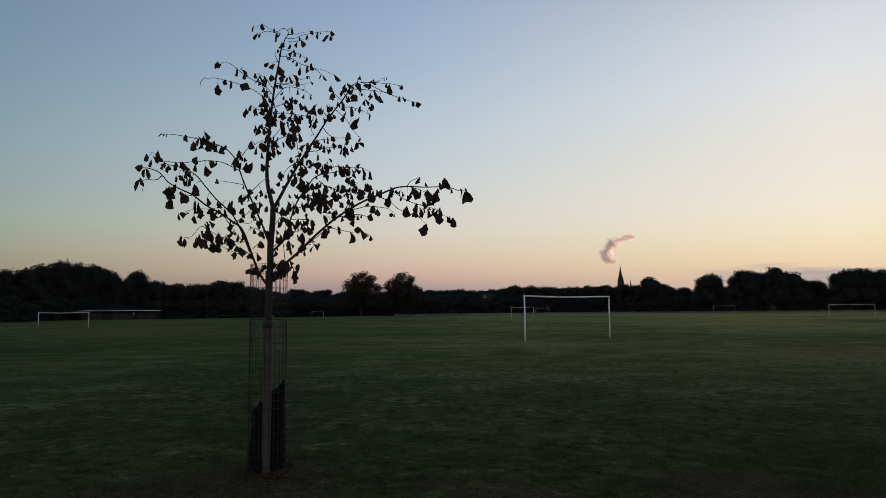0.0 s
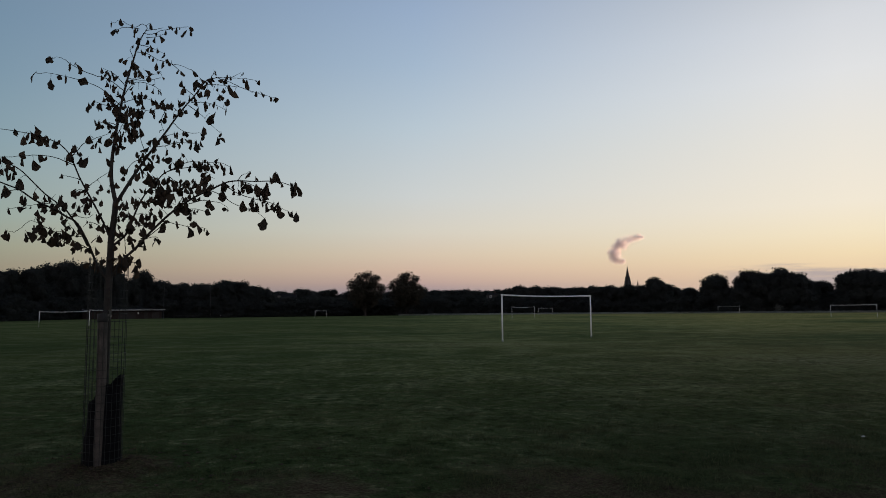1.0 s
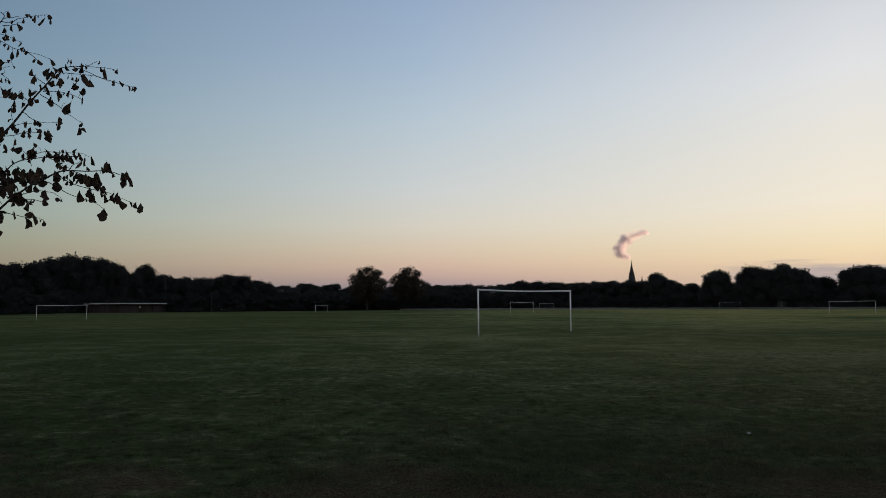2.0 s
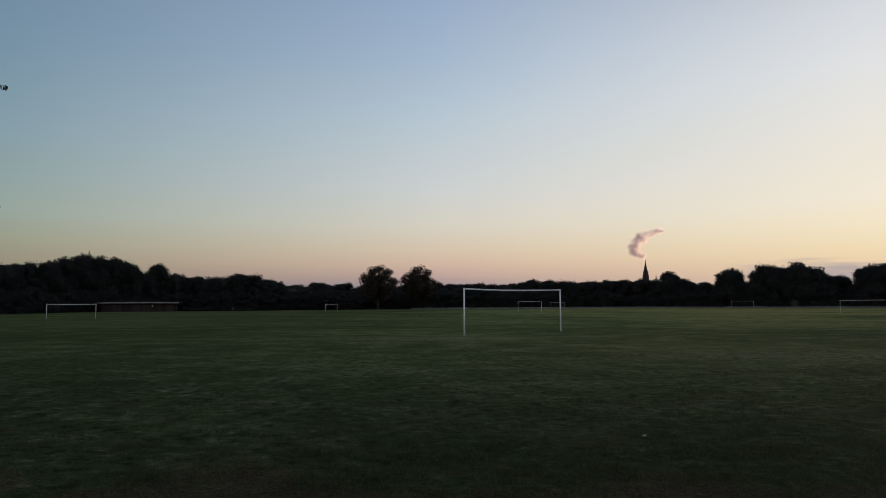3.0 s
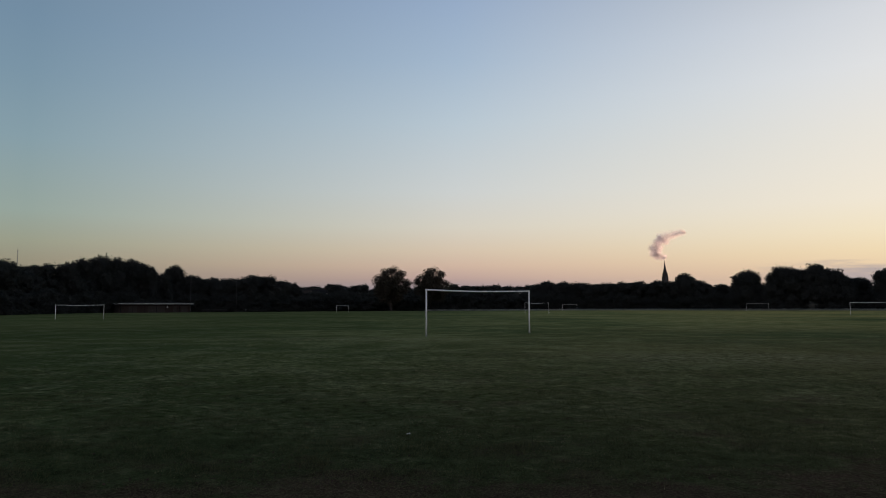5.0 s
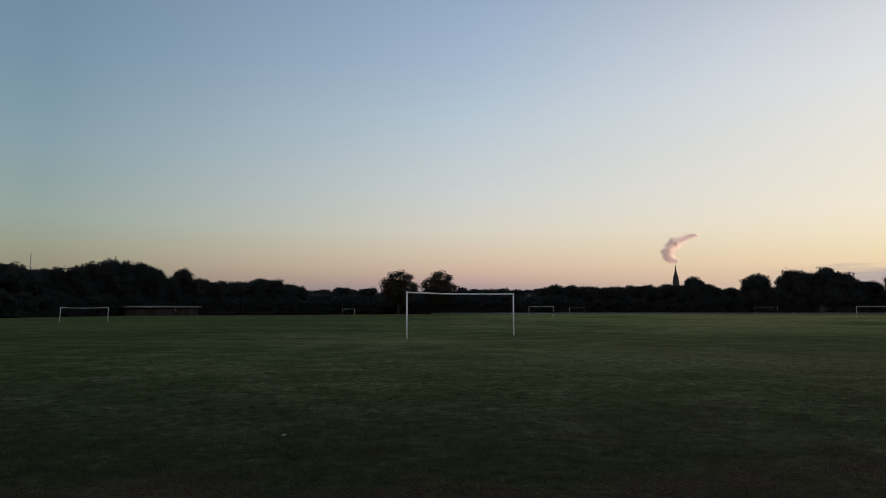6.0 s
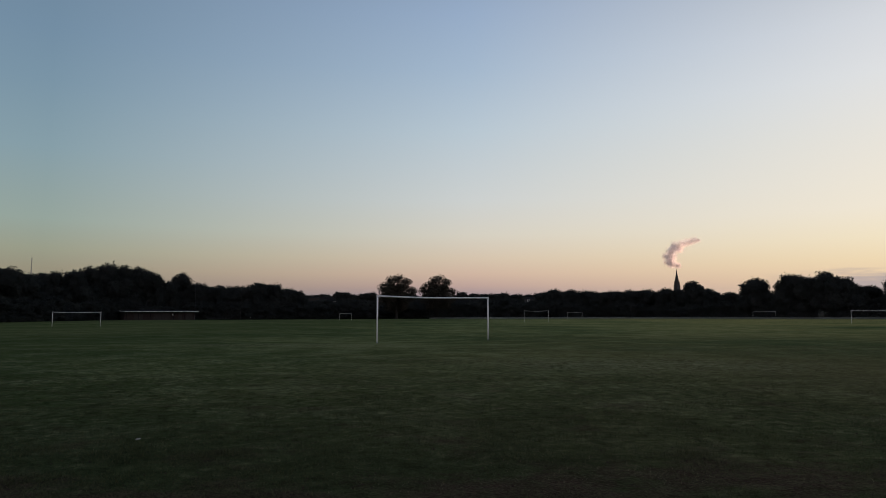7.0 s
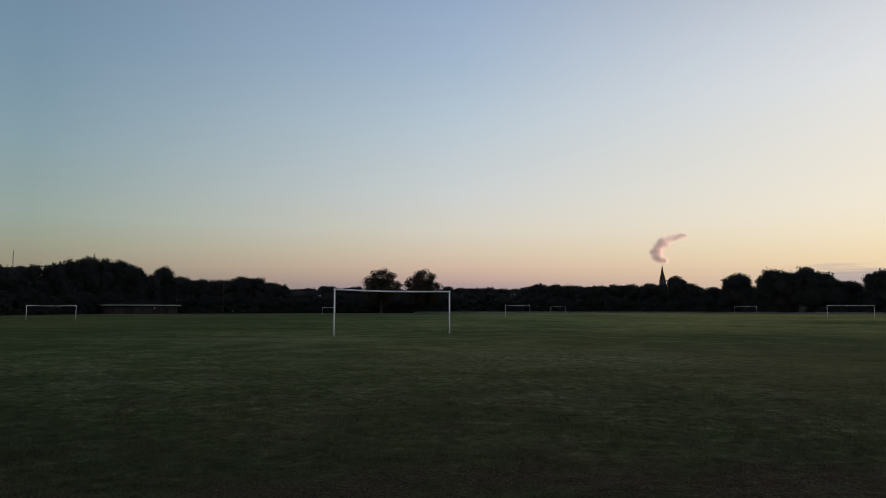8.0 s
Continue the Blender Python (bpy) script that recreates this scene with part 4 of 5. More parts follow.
    bunches((-0.54, -0.12, 2.15, 4, 1.1), (-0.44, -0.34, 2.20, 4, 1.1), (-0.48, -0.07, 2.17, 4, 1), (-0.48, -0.03, 2.12, 3, 1.1), (-0.38, -0.21, 2.16, 4, 1.1), (-0.38, -0.26, 2.20, 3, 0.9), (-0.32, -0.15, 2.14, 3, 1), (-0.27, -0.15, 2.08, 3, 1), (-0.32, -0.05, 2.04, 2, 1))
    bunches((-0.20, -0.09, 2.02, 3, 0.9), (-0.10, -0.08, 2.04, 1, 0.8), (-0.06, -0.12, 2.15, 2, 0.8), (-0.11, -0.16, 2.29, 3, 0.5), (-0.01, 0.06, 2.69, 2, 0.7), (-0.06, -0.11, 2.65, 2, 0.7), (-0.07, 0.05, 2.62, 2, 0.7))
    bunches((-0.11, -0.04, 1.90, 4, 0.9), (-0.08, -0.03, 1.85, 4, 0.9), (-0.05, -0.05, 1.94, 2, 0.8), (0.07, 0.00, 1.95, 5, 1), (0.13, -0.02, 1.91, 5, 1.1), (0.15, 0.02, 1.98, 4, 1), (0.17, 0.03, 1.87, 4, 1), (0.10, -0.01, 1.85, 3, 1), (0.20, 0.04, 1.93, 2, 1))
    bunches((0.27, 0.06, 1.92, 3, 1), (0.23, 0.04, 1.86, 2, 0.9), (0.04, 0.02, 1.87, 3, 0.9))
    # single leaves along the finer wood, most of them in the thick middle of the crown
    while len(leaves) < 970:
        q = wood[rng.randrange(len(wood))]
        inner = 0.0 < q.x < 0.62 and 2.15 < q.z < 2.95 or -0.12 < q.x < 0.3 and 3.05 < q.z < 3.75
        if q.z > 2.0 and (inner or rng.random() < 0.14):
            p = q + Vector((rng.gauss(0, 0.03), rng.gauss(0, 0.05), rng.gauss(-0.01, 0.025))) * inner
            m = Matrix.Translation(p) @ Matrix.Rotation(rng.uniform(0, 6.28), 4, "Z") @ Matrix.Rotation(rng.gauss(0, 0.5), 4, "X")
            leaves.append((rng.choice(kinds), m @ Matrix.Scale(rng.uniform(0.5, 0.95) if inner else rng.uniform(0.3, 0.75), 4)))
    v, f = [], []
    for i, (me, m) in enumerate(leaves):
        if i % 3 == 0 and i < 900:
            leaf = new("leaf", me)
            leaf.parent, leaf.matrix_basis = tree, m
        else:
            k = len(v)
            v += [m @ q.co for q in me.vertices]
            f += [[k + j for j in q.vertices] for q in me.polygons]
    tagged(soup("crown_leaves", v, f, LEAF, tree), kind="stuff")


young_tree()


def tree_guard():
    g = thing("tree_guard", TREE, "tall round welded wire mesh guard around the young tree", "tree guard")
    r, top = 0.172, 1.97
    bm = tube(bmesh.new(), [(0, 0, -0.02), (0, 0, top)], [0.0022, 0.0022], 5)
    me = bpy.data.meshes.new("upright_wire")
    bm.to_mesh(me)
    bm.free()
    me.materials.append(WIRE)
    for i in range(24):
        a = 2 * math.pi * (i + 0.3) / 24
        ob = new("upright_wire", me)
        ob.parent, ob.location = g, (r * math.cos(a), r * math.sin(a), 0)
    bm = bmesh.new()
    n, m = 40, 5
    rows = [[bm.verts.new(((r + 0.0016 * math.cos(2 * math.pi * j / m)) * math.cos(2 * math.pi * i / n), (r + 0.0016 * math.cos(2 * math.pi * j / m)) * math.sin(2 * math.pi * i / n), 0.0016 * math.sin(2 * math.pi * j / m))) for j in range(m)] for i in range(n)]
    for i in range(n):
        for j in range(m):
            bm.faces.new((rows[i][j], rows[(i + 1) % n][j], rows[(i + 1) % n][(j + 1) % m], rows[i][(j + 1) % m]))
    me = bpy.data.meshes.new("wire_ring")
    bm.to_mesh(me)
    bm.free()
    me.materials.append(WIRE)
    for i in range(27):
        ob = new("wire_ring", me)
        ob.parent, ob.location = g, (0, 0, 0.02 + i * (top - 0.03) / 26)


tree_guard()


def tree_stake():
    s = thing("tree_stake", pose(-1.545, 5.62, 0.13), "grey weathered round timber stake beside the young tree", "stake")
    bm = bmesh.new()
    tube(bm, smooth_line([(0, 0, 0), (0.002, 0.005, 0.7), (-0.004, 0.0, 1.40), (-0.004, 0, 1.47), (-0.004, 0, 1.485)], 3), [0.043] * 10 + [0.042, 0.04, 0.03], 12)
    part("post", bm, STAKE_WOOD, s, smooth=False)
    bm = bmesh.new()
    tube(bm, [(-0.004, 0.0, 1.405), (-0.004, 0.0, 1.412), (-0.004, 0.0, 1.478), (-0.004, 0.0, 1.484)], [0.044, 0.048, 0.048, 0.044], 14)
    tube(bm, smooth_line([(-0.045, 0.0, 1.45), (-0.07, 0.10, 1.455), (-0.03, 0.178, 1.46), (0.015, 0.10, 1.455), (0.04, 0.0, 1.45)], 4), [0.012] * 17, 6)
    part("tree_tie", bm, RUBBER, s, "black rubber tree tie", True)
    bm = bmesh.new()
    box(bm, (-0.035, 0.03, 1.42), (0.03, 0.10, 1.52), 0.01)
    part("spacer_block", bm, RUBBER, s, "black rubber spacer", False)


tree_stake()


def watering_bag():
    """A slack black plastic sleeve round the foot of the trunk, torn at its upper edge."""
    bm = bmesh.new()
    n, rows_ = 30, 16
    grid = []
    for j in range(rows_ + 1):
        t = j / rows_
        ring = []
        for i in range(n):
            a = 2 * math.pi * i / n
            top = 0.60 + 0.13 * (1 + math.cos(a - 0.1)) + 0.06 * noise.noise((math.cos(a) * 4, math.sin(a) * 4, 0))
            rr = 0.162 - 0.022 * t + 0.016 * noise.noise((math.cos(a) * 5, math.sin(a) * 5, t * 2.5)) + 0.006 * math.sin(7 * a + 4 * t)
            ring.append(bm.verts.new((rr * math.cos(a) + 0.015 * t, rr * math.sin(a), top * t)))
        grid.append(ring)
    for j in range(rows_):
        for i in range(n):
            bm.faces.new((grid[j][i], grid[j][(i + 1) % n], grid[j + 1][(i + 1) % n], grid[j + 1][i]))
    ob = link_mesh("watering_bag", bm, PLASTIC, smooth=True)
    solid = ob.modifiers.new("film", "SOLIDIFY")
    solid.thickness = 0.004
    ob.matrix_world = TREE
    tagged(ob, "slack torn black plastic watering bag around the tree foot", "watering bag")


watering_bag()

rng = random.Random(21)
fallen_v, fallen_f = [], []
for k in range(130):
    a, d = rng.uniform(0, 2 * math.pi), abs(rng.gauss(0, 0.75)) + 0.12
    x, y = -1.575 + d * math.cos(a) * 1.3, 5.7 + d * math.sin(a)
    z, s, turn = ground_height(x, y) + 0.012, rng.uniform(0.02, 0.045), rng.uniform(0, 6.28)
    i = len(fallen_v)
    for px, py, pz in ((-1, 0, 0), (-0.2, -0.7, 0.35), (1, 0, 0.05), (-0.1, 0.7, 0.4)):
        fallen_v.append((x + s * (px * math.cos(turn) - py * math.sin(turn)), y + s * (px * math.sin(turn) + py * math.cos(turn)), z + s * pz))
    fallen_f += [(i, i + 1, i + 2), (i, i + 2, i + 3)]
tagged(soup("fallen_leaves", fallen_v, fallen_f, LEAF), "curled brown fallen leaves in the grass under the tree", "leaves", kind="stuff")


# ---------------------------------------------------------------- goals
def goal(x, y, degrees, width=7.32, high=2.44, label="white painted metal football goal without a net", thick=0.042, sag=0.03):
    g = thing("football_goal", pose(x, y, ground_height(x, y), 0, 0, degrees), label, "goal", "goals on the playing fields")
    for px in (0.0, width):
        bm = tube(bmesh.new(), [(px, 0, -0.15), (px, 0, high * 0.5), (px, 0, high + thick * 0.5)], [thick] * 3, 10)
        part("post", bm, WHITE_PAINT, g, smooth=True)
        bm = tube(bmesh.new(), [(px, 0, -0.03), (px, 0, 0.08)], [thick * 1.35, thick * 1.2], 10)
        part("ground_socket", bm, GALVANISED, g, "dull steel ground socket")
    line = smooth_line([(thick * 0.6, 0, high), (width * 0.33, 0, high - sag), (width * 0.6, 0, high - sag * 0.9), (width - thick * 0.6, 0, high)], 3)
    part("crossbar", tube(bmesh.new(), line, [thick] * len(line), 10), WHITE_PAINT, g, smooth=True)
    for px in (0.0, width):
        bm = bmesh.new()
        box(bm, (px - thick * 1.15, -thick * 1.15, high - thick * 1.3), (px + thick * 1.15, thick * 1.15, high + thick * 1.25), 0.015)
        part("corner_joint", bm, WHITE_PAINT, g)
    return g


goal(4.23, 35.0, 40, label="white painted metal football goal with sagging crossbar, no net", sag=0.05)
goal(-65.6, 107.0, 40, sag=0.06)
goal(-42.1, 208.6, 40, 4.1, 2.1, "small white metal football goal without a net", 0.036)
# farther bars are thinned to look fainter, imitating mist by shape
goal(14.4, 150.0, 40, sag=0.12, thick=0.034)
goal(31.5, 240.0, 40, thick=0.03)
goal(68.9, 120.9, -50, high=2.1, thick=0.032)
goal(87.3, 220.0, -25, 6.4, thick=0.024)


# ---------------------------------------------------------------- pavilion
def pavilion():
    L, D, H = 22.6, 8.0, 2.75
    a = math.degrees(math.atan2(0.643, 0.766))
    p = thing("sports_pavilion", pose(-115.4, 211.4, 0, 0, 0, a), "low red brick sports pavilion with pale fascia and closed shutters", "pavilion")
    gaps = [(3.0, 5.6), (9.0, 14.4), (17.0, 18.2), (19.6, 21.8)]
    x = 0.0
    for g0, g1 in gaps + [(L, L)]:
        part("brick_pier", box(bmesh.new(), (x, 0, -0.1), (g0, 0.3, H)), BRICK, p)
        if g1 > g0:
            part("lintel", box(bmesh.new(), (g0, 0, 2.25), (g1, 0.3, H)), BRICK, p)
        x = g1
    for nm, lo, hi in (("side_wall", (0, 0.3, -0.1), (0.3, D, H)), ("side_wall", (L - 0.3, 0.3, -0.1), (L, D, H)), ("back_wall", (0.3, D - 0.3, -0.1), (L - 0.3, D, H))):
        part(nm, box(bmesh.new(), lo, hi), BRICK, p)
    for g0, g1 in gaps:
        bm = bmesh.new()
        for k in range(18):
            box(bm, (g0, 0.12, k * 0.125), (g1, 0.16 + 0.01 * (k % 2), k * 0.125 + 0.12))
        part("roller_shutter", bm, SHUTTER, p, "reddish painted roller shutter")
    # deep veranda eaves and posts, not seen, added to shade the front wall
    part("fascia", box(bmesh.new(), (-0.6, -2.05, H + 0.08), (L + 0.6, -1.98, H + 0.26)), WHITE_PAINT, p, "pale painted fascia board")
    gutter = smooth_line([(-0.5, -2.0, H + 0.2), (-0.9, -2.0, H + 0.02), (-1.4, -2.0, H + 0.1), (-1.9, -2.0, H + 0.42)], 3)
    part("gutter_end", tube(bmesh.new(), gutter, [0.09] * len(gutter), 6), GALVANISED, p, "bent pale metal gutter end")
    part("soffit", box(bmesh.new(), (-0.6, -1.98, H + 0.02), (L + 0.6, D + 0.6, H + 0.12)), FELT, p)
    bm = bmesh.new()
    v = [bm.verts.new(c) for c in ((-0.6, -1.97, H + 0.36), (L + 0.6, -1.97, H + 0.36), (L + 0.6, D + 0.6, H + 0.36), (-0.6, D + 0.6, H + 0.36), (3.0, D / 2, H + 0.75), (L - 3.0, D / 2, H + 0.75))]
    for q in ((0, 1, 5, 4), (1, 2, 5), (2, 3, 4, 5), (3, 0, 4), (3, 2, 1, 0)):
        bm.faces.new([v[i] for i in q])
    part("roof", bm, FELT, p)
    for k in range(7):
        part("veranda_post", box(bmesh.new(), (0.2 + k * 3.68, -1.95, -0.1), (0.32 + k * 3.68, -1.83, H + 0.02), 0.01), FELT, p)
    part("sign_board", box(bmesh.new(), (15.0, -0.06, 1.6), (15.5, 0.0, 2.1), 0.01), WHITE_PAINT, p, "small pale notice board")


pavilion()


def lamp_post(x, y, high):
    p = thing("lamp_post", pose(x, y, 0), "slim grey metal lamp post at the edge of the field", "lamp post", "lamp posts by the wood")
    part("pole", tube(bmesh.new(), [(0, 0, -0.1), (0, 0, 1.2), (0, 0, 1.25), (0, 0, high)], [0.09, 0.09, 0.055, 0.04], 8), DARK_STEEL, p)
    part("lantern", box(bmesh.new(), (-0.14, -0.75, high - 0.02), (0.14, 0.08, high + 0.12), 0.03), DARK_STEEL, p)


lamp_post(-90, 209, 11.5)
lamp_post(-80, 222, 10.5)


def marker_post(x, y):
    m = thing("marker_post", pose(x, y, 0), "short dark marker post with a small white cap", "post", "marker posts")
    part("shaft", box(bmesh.new(), (-0.05, -0.05, -0.1), (0.05, 0.05, 0.75), 0.01), DARK_STEEL, m)
    part("cap", tube(bmesh.new(), [(0, 0, 0.75), (0, 0, 0.90), (0, 0, 0.96)], [0.09, 0.09, 0.03], 8), WHITE_PAINT, m, "white cap")


marker_post(-75.4, 219)


def railing(x, y, degrees, bays):
    r = thing("low_railing", pose(x, y, 0, 0, 0, degrees), "low grey metal railing beside the pavilion", "railing", "railings by the pavilion")
    for k in range(bays + 1):
        part("post", tube(bmesh.new(), [(k * 2.0, 0, -0.1), (k * 2.0, 0, 1.0)], [0.04, 0.04], 6), DARK_STEEL, r)
    for z in (0.5, 0.97):
        part("rail", tube(bmesh.new(), [(0, 0, z), (bays * 2.0, 0, z)], [0.035, 0.035], 6), DARK_STEEL, r)


railing(-92.5, 223.5, 24, 4)
railing(-79.5, 233.0, 20, 3)


def mast():
    m = thing("radio_mast", pose(-352, 478, 0), "tall thin lattice radio mast far behind the wood", "mast")
    top = 45.5
    for k in range(3):
        a = 2 * math.pi * k / 3
        part("mast_leg", tube(bmesh.new(), [(0.9 * math.cos(a), 0.9 * math.sin(a), 0), (0.28 * math.cos(a), 0.28 * math.sin(a), top)], [0.10, 0.07], 6), GALVANISED, m)
    bm = bmesh.new()
    for j in range(40):
        z0, z1 = top * j / 40, top * (j + 1) / 40
        for k in range(3):
            a, b = 2 * math.pi * k / 3, 2 * math.pi * (k + 1) / 3
            r0, r1 = 0.9 - 0.62 * j / 40, 0.9 - 0.62 * (j + 1) / 40
            tube(bm, [(r0 * math.cos(a), r0 * math.sin(a), z0), (r1 * math.cos(b), r1 * math.sin(b), z1)], [0.045, 0.045], 3)
    part("bracing", bm, GALVANISED, m)
    part("aerial", tube(bmesh.new(), [(0, 0, top - 0.5), (0, 0, top + 2.5)], [0.08, 0.04], 6), GALVANISED, m)


mast()


# ---------------------------------------------------------------- church
def church():
    c = thing("church", pose(176.5, 681, 0, 0, 0, 12), "stone church tower with a tall octagonal spire", "church")
    s, h, tip = 2.15, 33.2, 47.0
    tower = bmesh.new()
    for lo, hi in (((-s, -s, -0.2), (s, s, 25.0)), ((-s + 0.2, -s + 0.2, 25.0), (s - 0.2, s - 0.2, h))):
        box(tower, lo, hi)
    part("tower", tower, STONE, c)
    for k in range(4):
        bm = bmesh.new()
        box(bm, (-0.4, -0.3, -0.2), (0.4, 0.3, 26.0))
        box(bm, (-0.25, -0.2, 26.0), (0.25, 0.2, 31.0))
        a = math.pi / 4 + k * math.pi / 2
        ob = part("buttress", bm, STONE, c)
        ob.matrix_basis = Matrix.Translation((math.cos(a) * s * 1.41, math.sin(a) * s * 1.41, 0)) @ Matrix.Rotation(a, 4, "Z")
        bm = bmesh.new()
        tube(bm, [(0, 0, h - 1.5), (0, 0, h + 0.8), (0, 0, h + 0.85), (0, 0, h + 2.0)], [0.28, 0.28, 0.33, 0.04], 6)
        ob = part("pinnacle", bm, STONE, c)
        ob.location = (math.cos(a) * (s - 0.5) * 1.41, math.sin(a) * (s - 0.5) * 1.41, 0)
        b = k * math.pi / 2
        bm = bmesh.new()
        box(bm, (-0.75, -0.12, 26.0), (0.75, 0.12, 31.5), 0.05)
        ob = part("belfry_louvre", bm, SLATE, c, "dark belfry opening")
        ob.matrix_basis = Matrix.Rotation(b, 4, "Z") @ Matrix.Translation((0, -s + 0.12, 0))
    part("parapet", tube(bmesh.new(), [(0, 0, h - 0.2), (0, 0, h + 0.9)], [s * 1.3, s * 1.3], 4), STONE, c).rotation_euler = (0, 0, math.pi / 4)
    part("spire", tube(bmesh.new(), [(0, 0, h - 1), (0, 0, h + 4), (0, 0, h + 8), (0, 0, tip - 0.5)], [2.35, 1.6, 0.78, 0.08], 8), STONE, c)
    for z, r in ((h + 1.2, 1.7),):
        for k in range(4):
            bm = bmesh.new()
            box(bm, (-0.35, -0.45, z), (0.35, 0.35, z + 1.6))
            ob = part("spire_light", bm, STONE, c)
            ob.matrix_basis = Matrix.Rotation(k * math.pi / 2 + math.pi / 8, 4, "Z") @ Matrix.Translation((0, -r, 0))
    part("finial", tube(bmesh.new(), [(0, 0, tip - 1.4), (0, 0, tip + 0.8)], [0.14, 0.06], 6), GALVANISED, c)
    bm = bmesh.new()
    box(bm, (s, -5.0, -0.2), (34, 5.0, 11.0))
    part("nave_wall", bm, STONE, c)
    bm = bmesh.new()
    v = [bm.verts.new(q) for q in ((s, -5.5, 11), (34.5, -5.5, 11), (34.5, 5.5, 11), (s, 5.5, 11), (s, 0, 18), (34.5, 0, 18))]
    for q in ((0, 1, 5, 4), (1, 2, 5), (2, 3, 4, 5), (3, 0, 4), (3, 2, 1, 0)):
        bm.faces.new([v[i] for i in q])
    part("nave_roof", bm, SLATE, c)
    part("bellcote", tube(bmesh.new(), [(11.0, 0, 16.0), (11.0, 0, 26.4), (11.0, 0, 26.6), (11.0, 0, 31.3)], [0.8, 0.7, 0.8, 0.05], 6), STONE, c)


church()


# ---------------------------------------------------------------- far houses
def house(x, y, turn, length, depth, eaves, ridge, label, wall=None):
    h = thing("house", pose(x, y, 0, 0, 0, turn), label, "house", "far houses")
    part("wall", box(bmesh.new(), (-length / 2, -depth / 2, -0.2), (length / 2, depth / 2, eaves)), wall or RENDER_WALL, h)
    bm = bmesh.new()
    a, b = length / 2 + 0.3, depth / 2 + 0.35
    v = [bm.verts.new(q) for q in ((-a, -b, eaves), (a, -b, eaves), (a, b, eaves), (-a, b, eaves), (-a, 0, ridge), (a, 0, ridge))]
    for q in ((0, 1, 5, 4), (1, 2, 5), (2, 3, 4, 5), (3, 0, 4), (3, 2, 1, 0)):
        bm.faces.new([v[i] for i in q])
    roof = part("roof", bm, FELT, h)
    part("chimney", box(bmesh.new(), (a - 1.6, -0.4, ridge - 1.0), (a - 0.8, 0.4, ridge + 1.2)), BRICK, roof)
    for z in (1.0, 3.8, 6.6, 9.4):
        if z + 1.4 > eaves:
            break
        for k in range(int(length // 3)):
            wx = -length / 2 + 1.5 + 3 * k
            win = part("window", box(bmesh.new(), (wx - 0.6, -depth / 2 - 0.04, z), (wx + 0.6, -depth / 2 + 0.02, z + 1.3)), WHITE_PAINT, h)
            part("pane", box(bmesh.new(), (wx - 0.5, -depth / 2 - 0.06, z + 0.1), (wx + 0.5, -depth / 2 - 0.045, z + 1.2)), GLASS_DARK, win)


house(23.5, 400, 4, 5.5, 8, 10.9, 12.0, "dark stone house with white windows behind trees", STONE)
house(-126, 470, -8, 9, 9, 13.7, 14.5, "dark block of flats with a low roof behind trees", STONE)
house(-150, 500, -12, 10, 8, 13.6, 15.4, "pale rendered house far behind the field")
house(-93, 380, 6, 8, 8, 9.6, 12.0, "pale rendered house among distant trees")


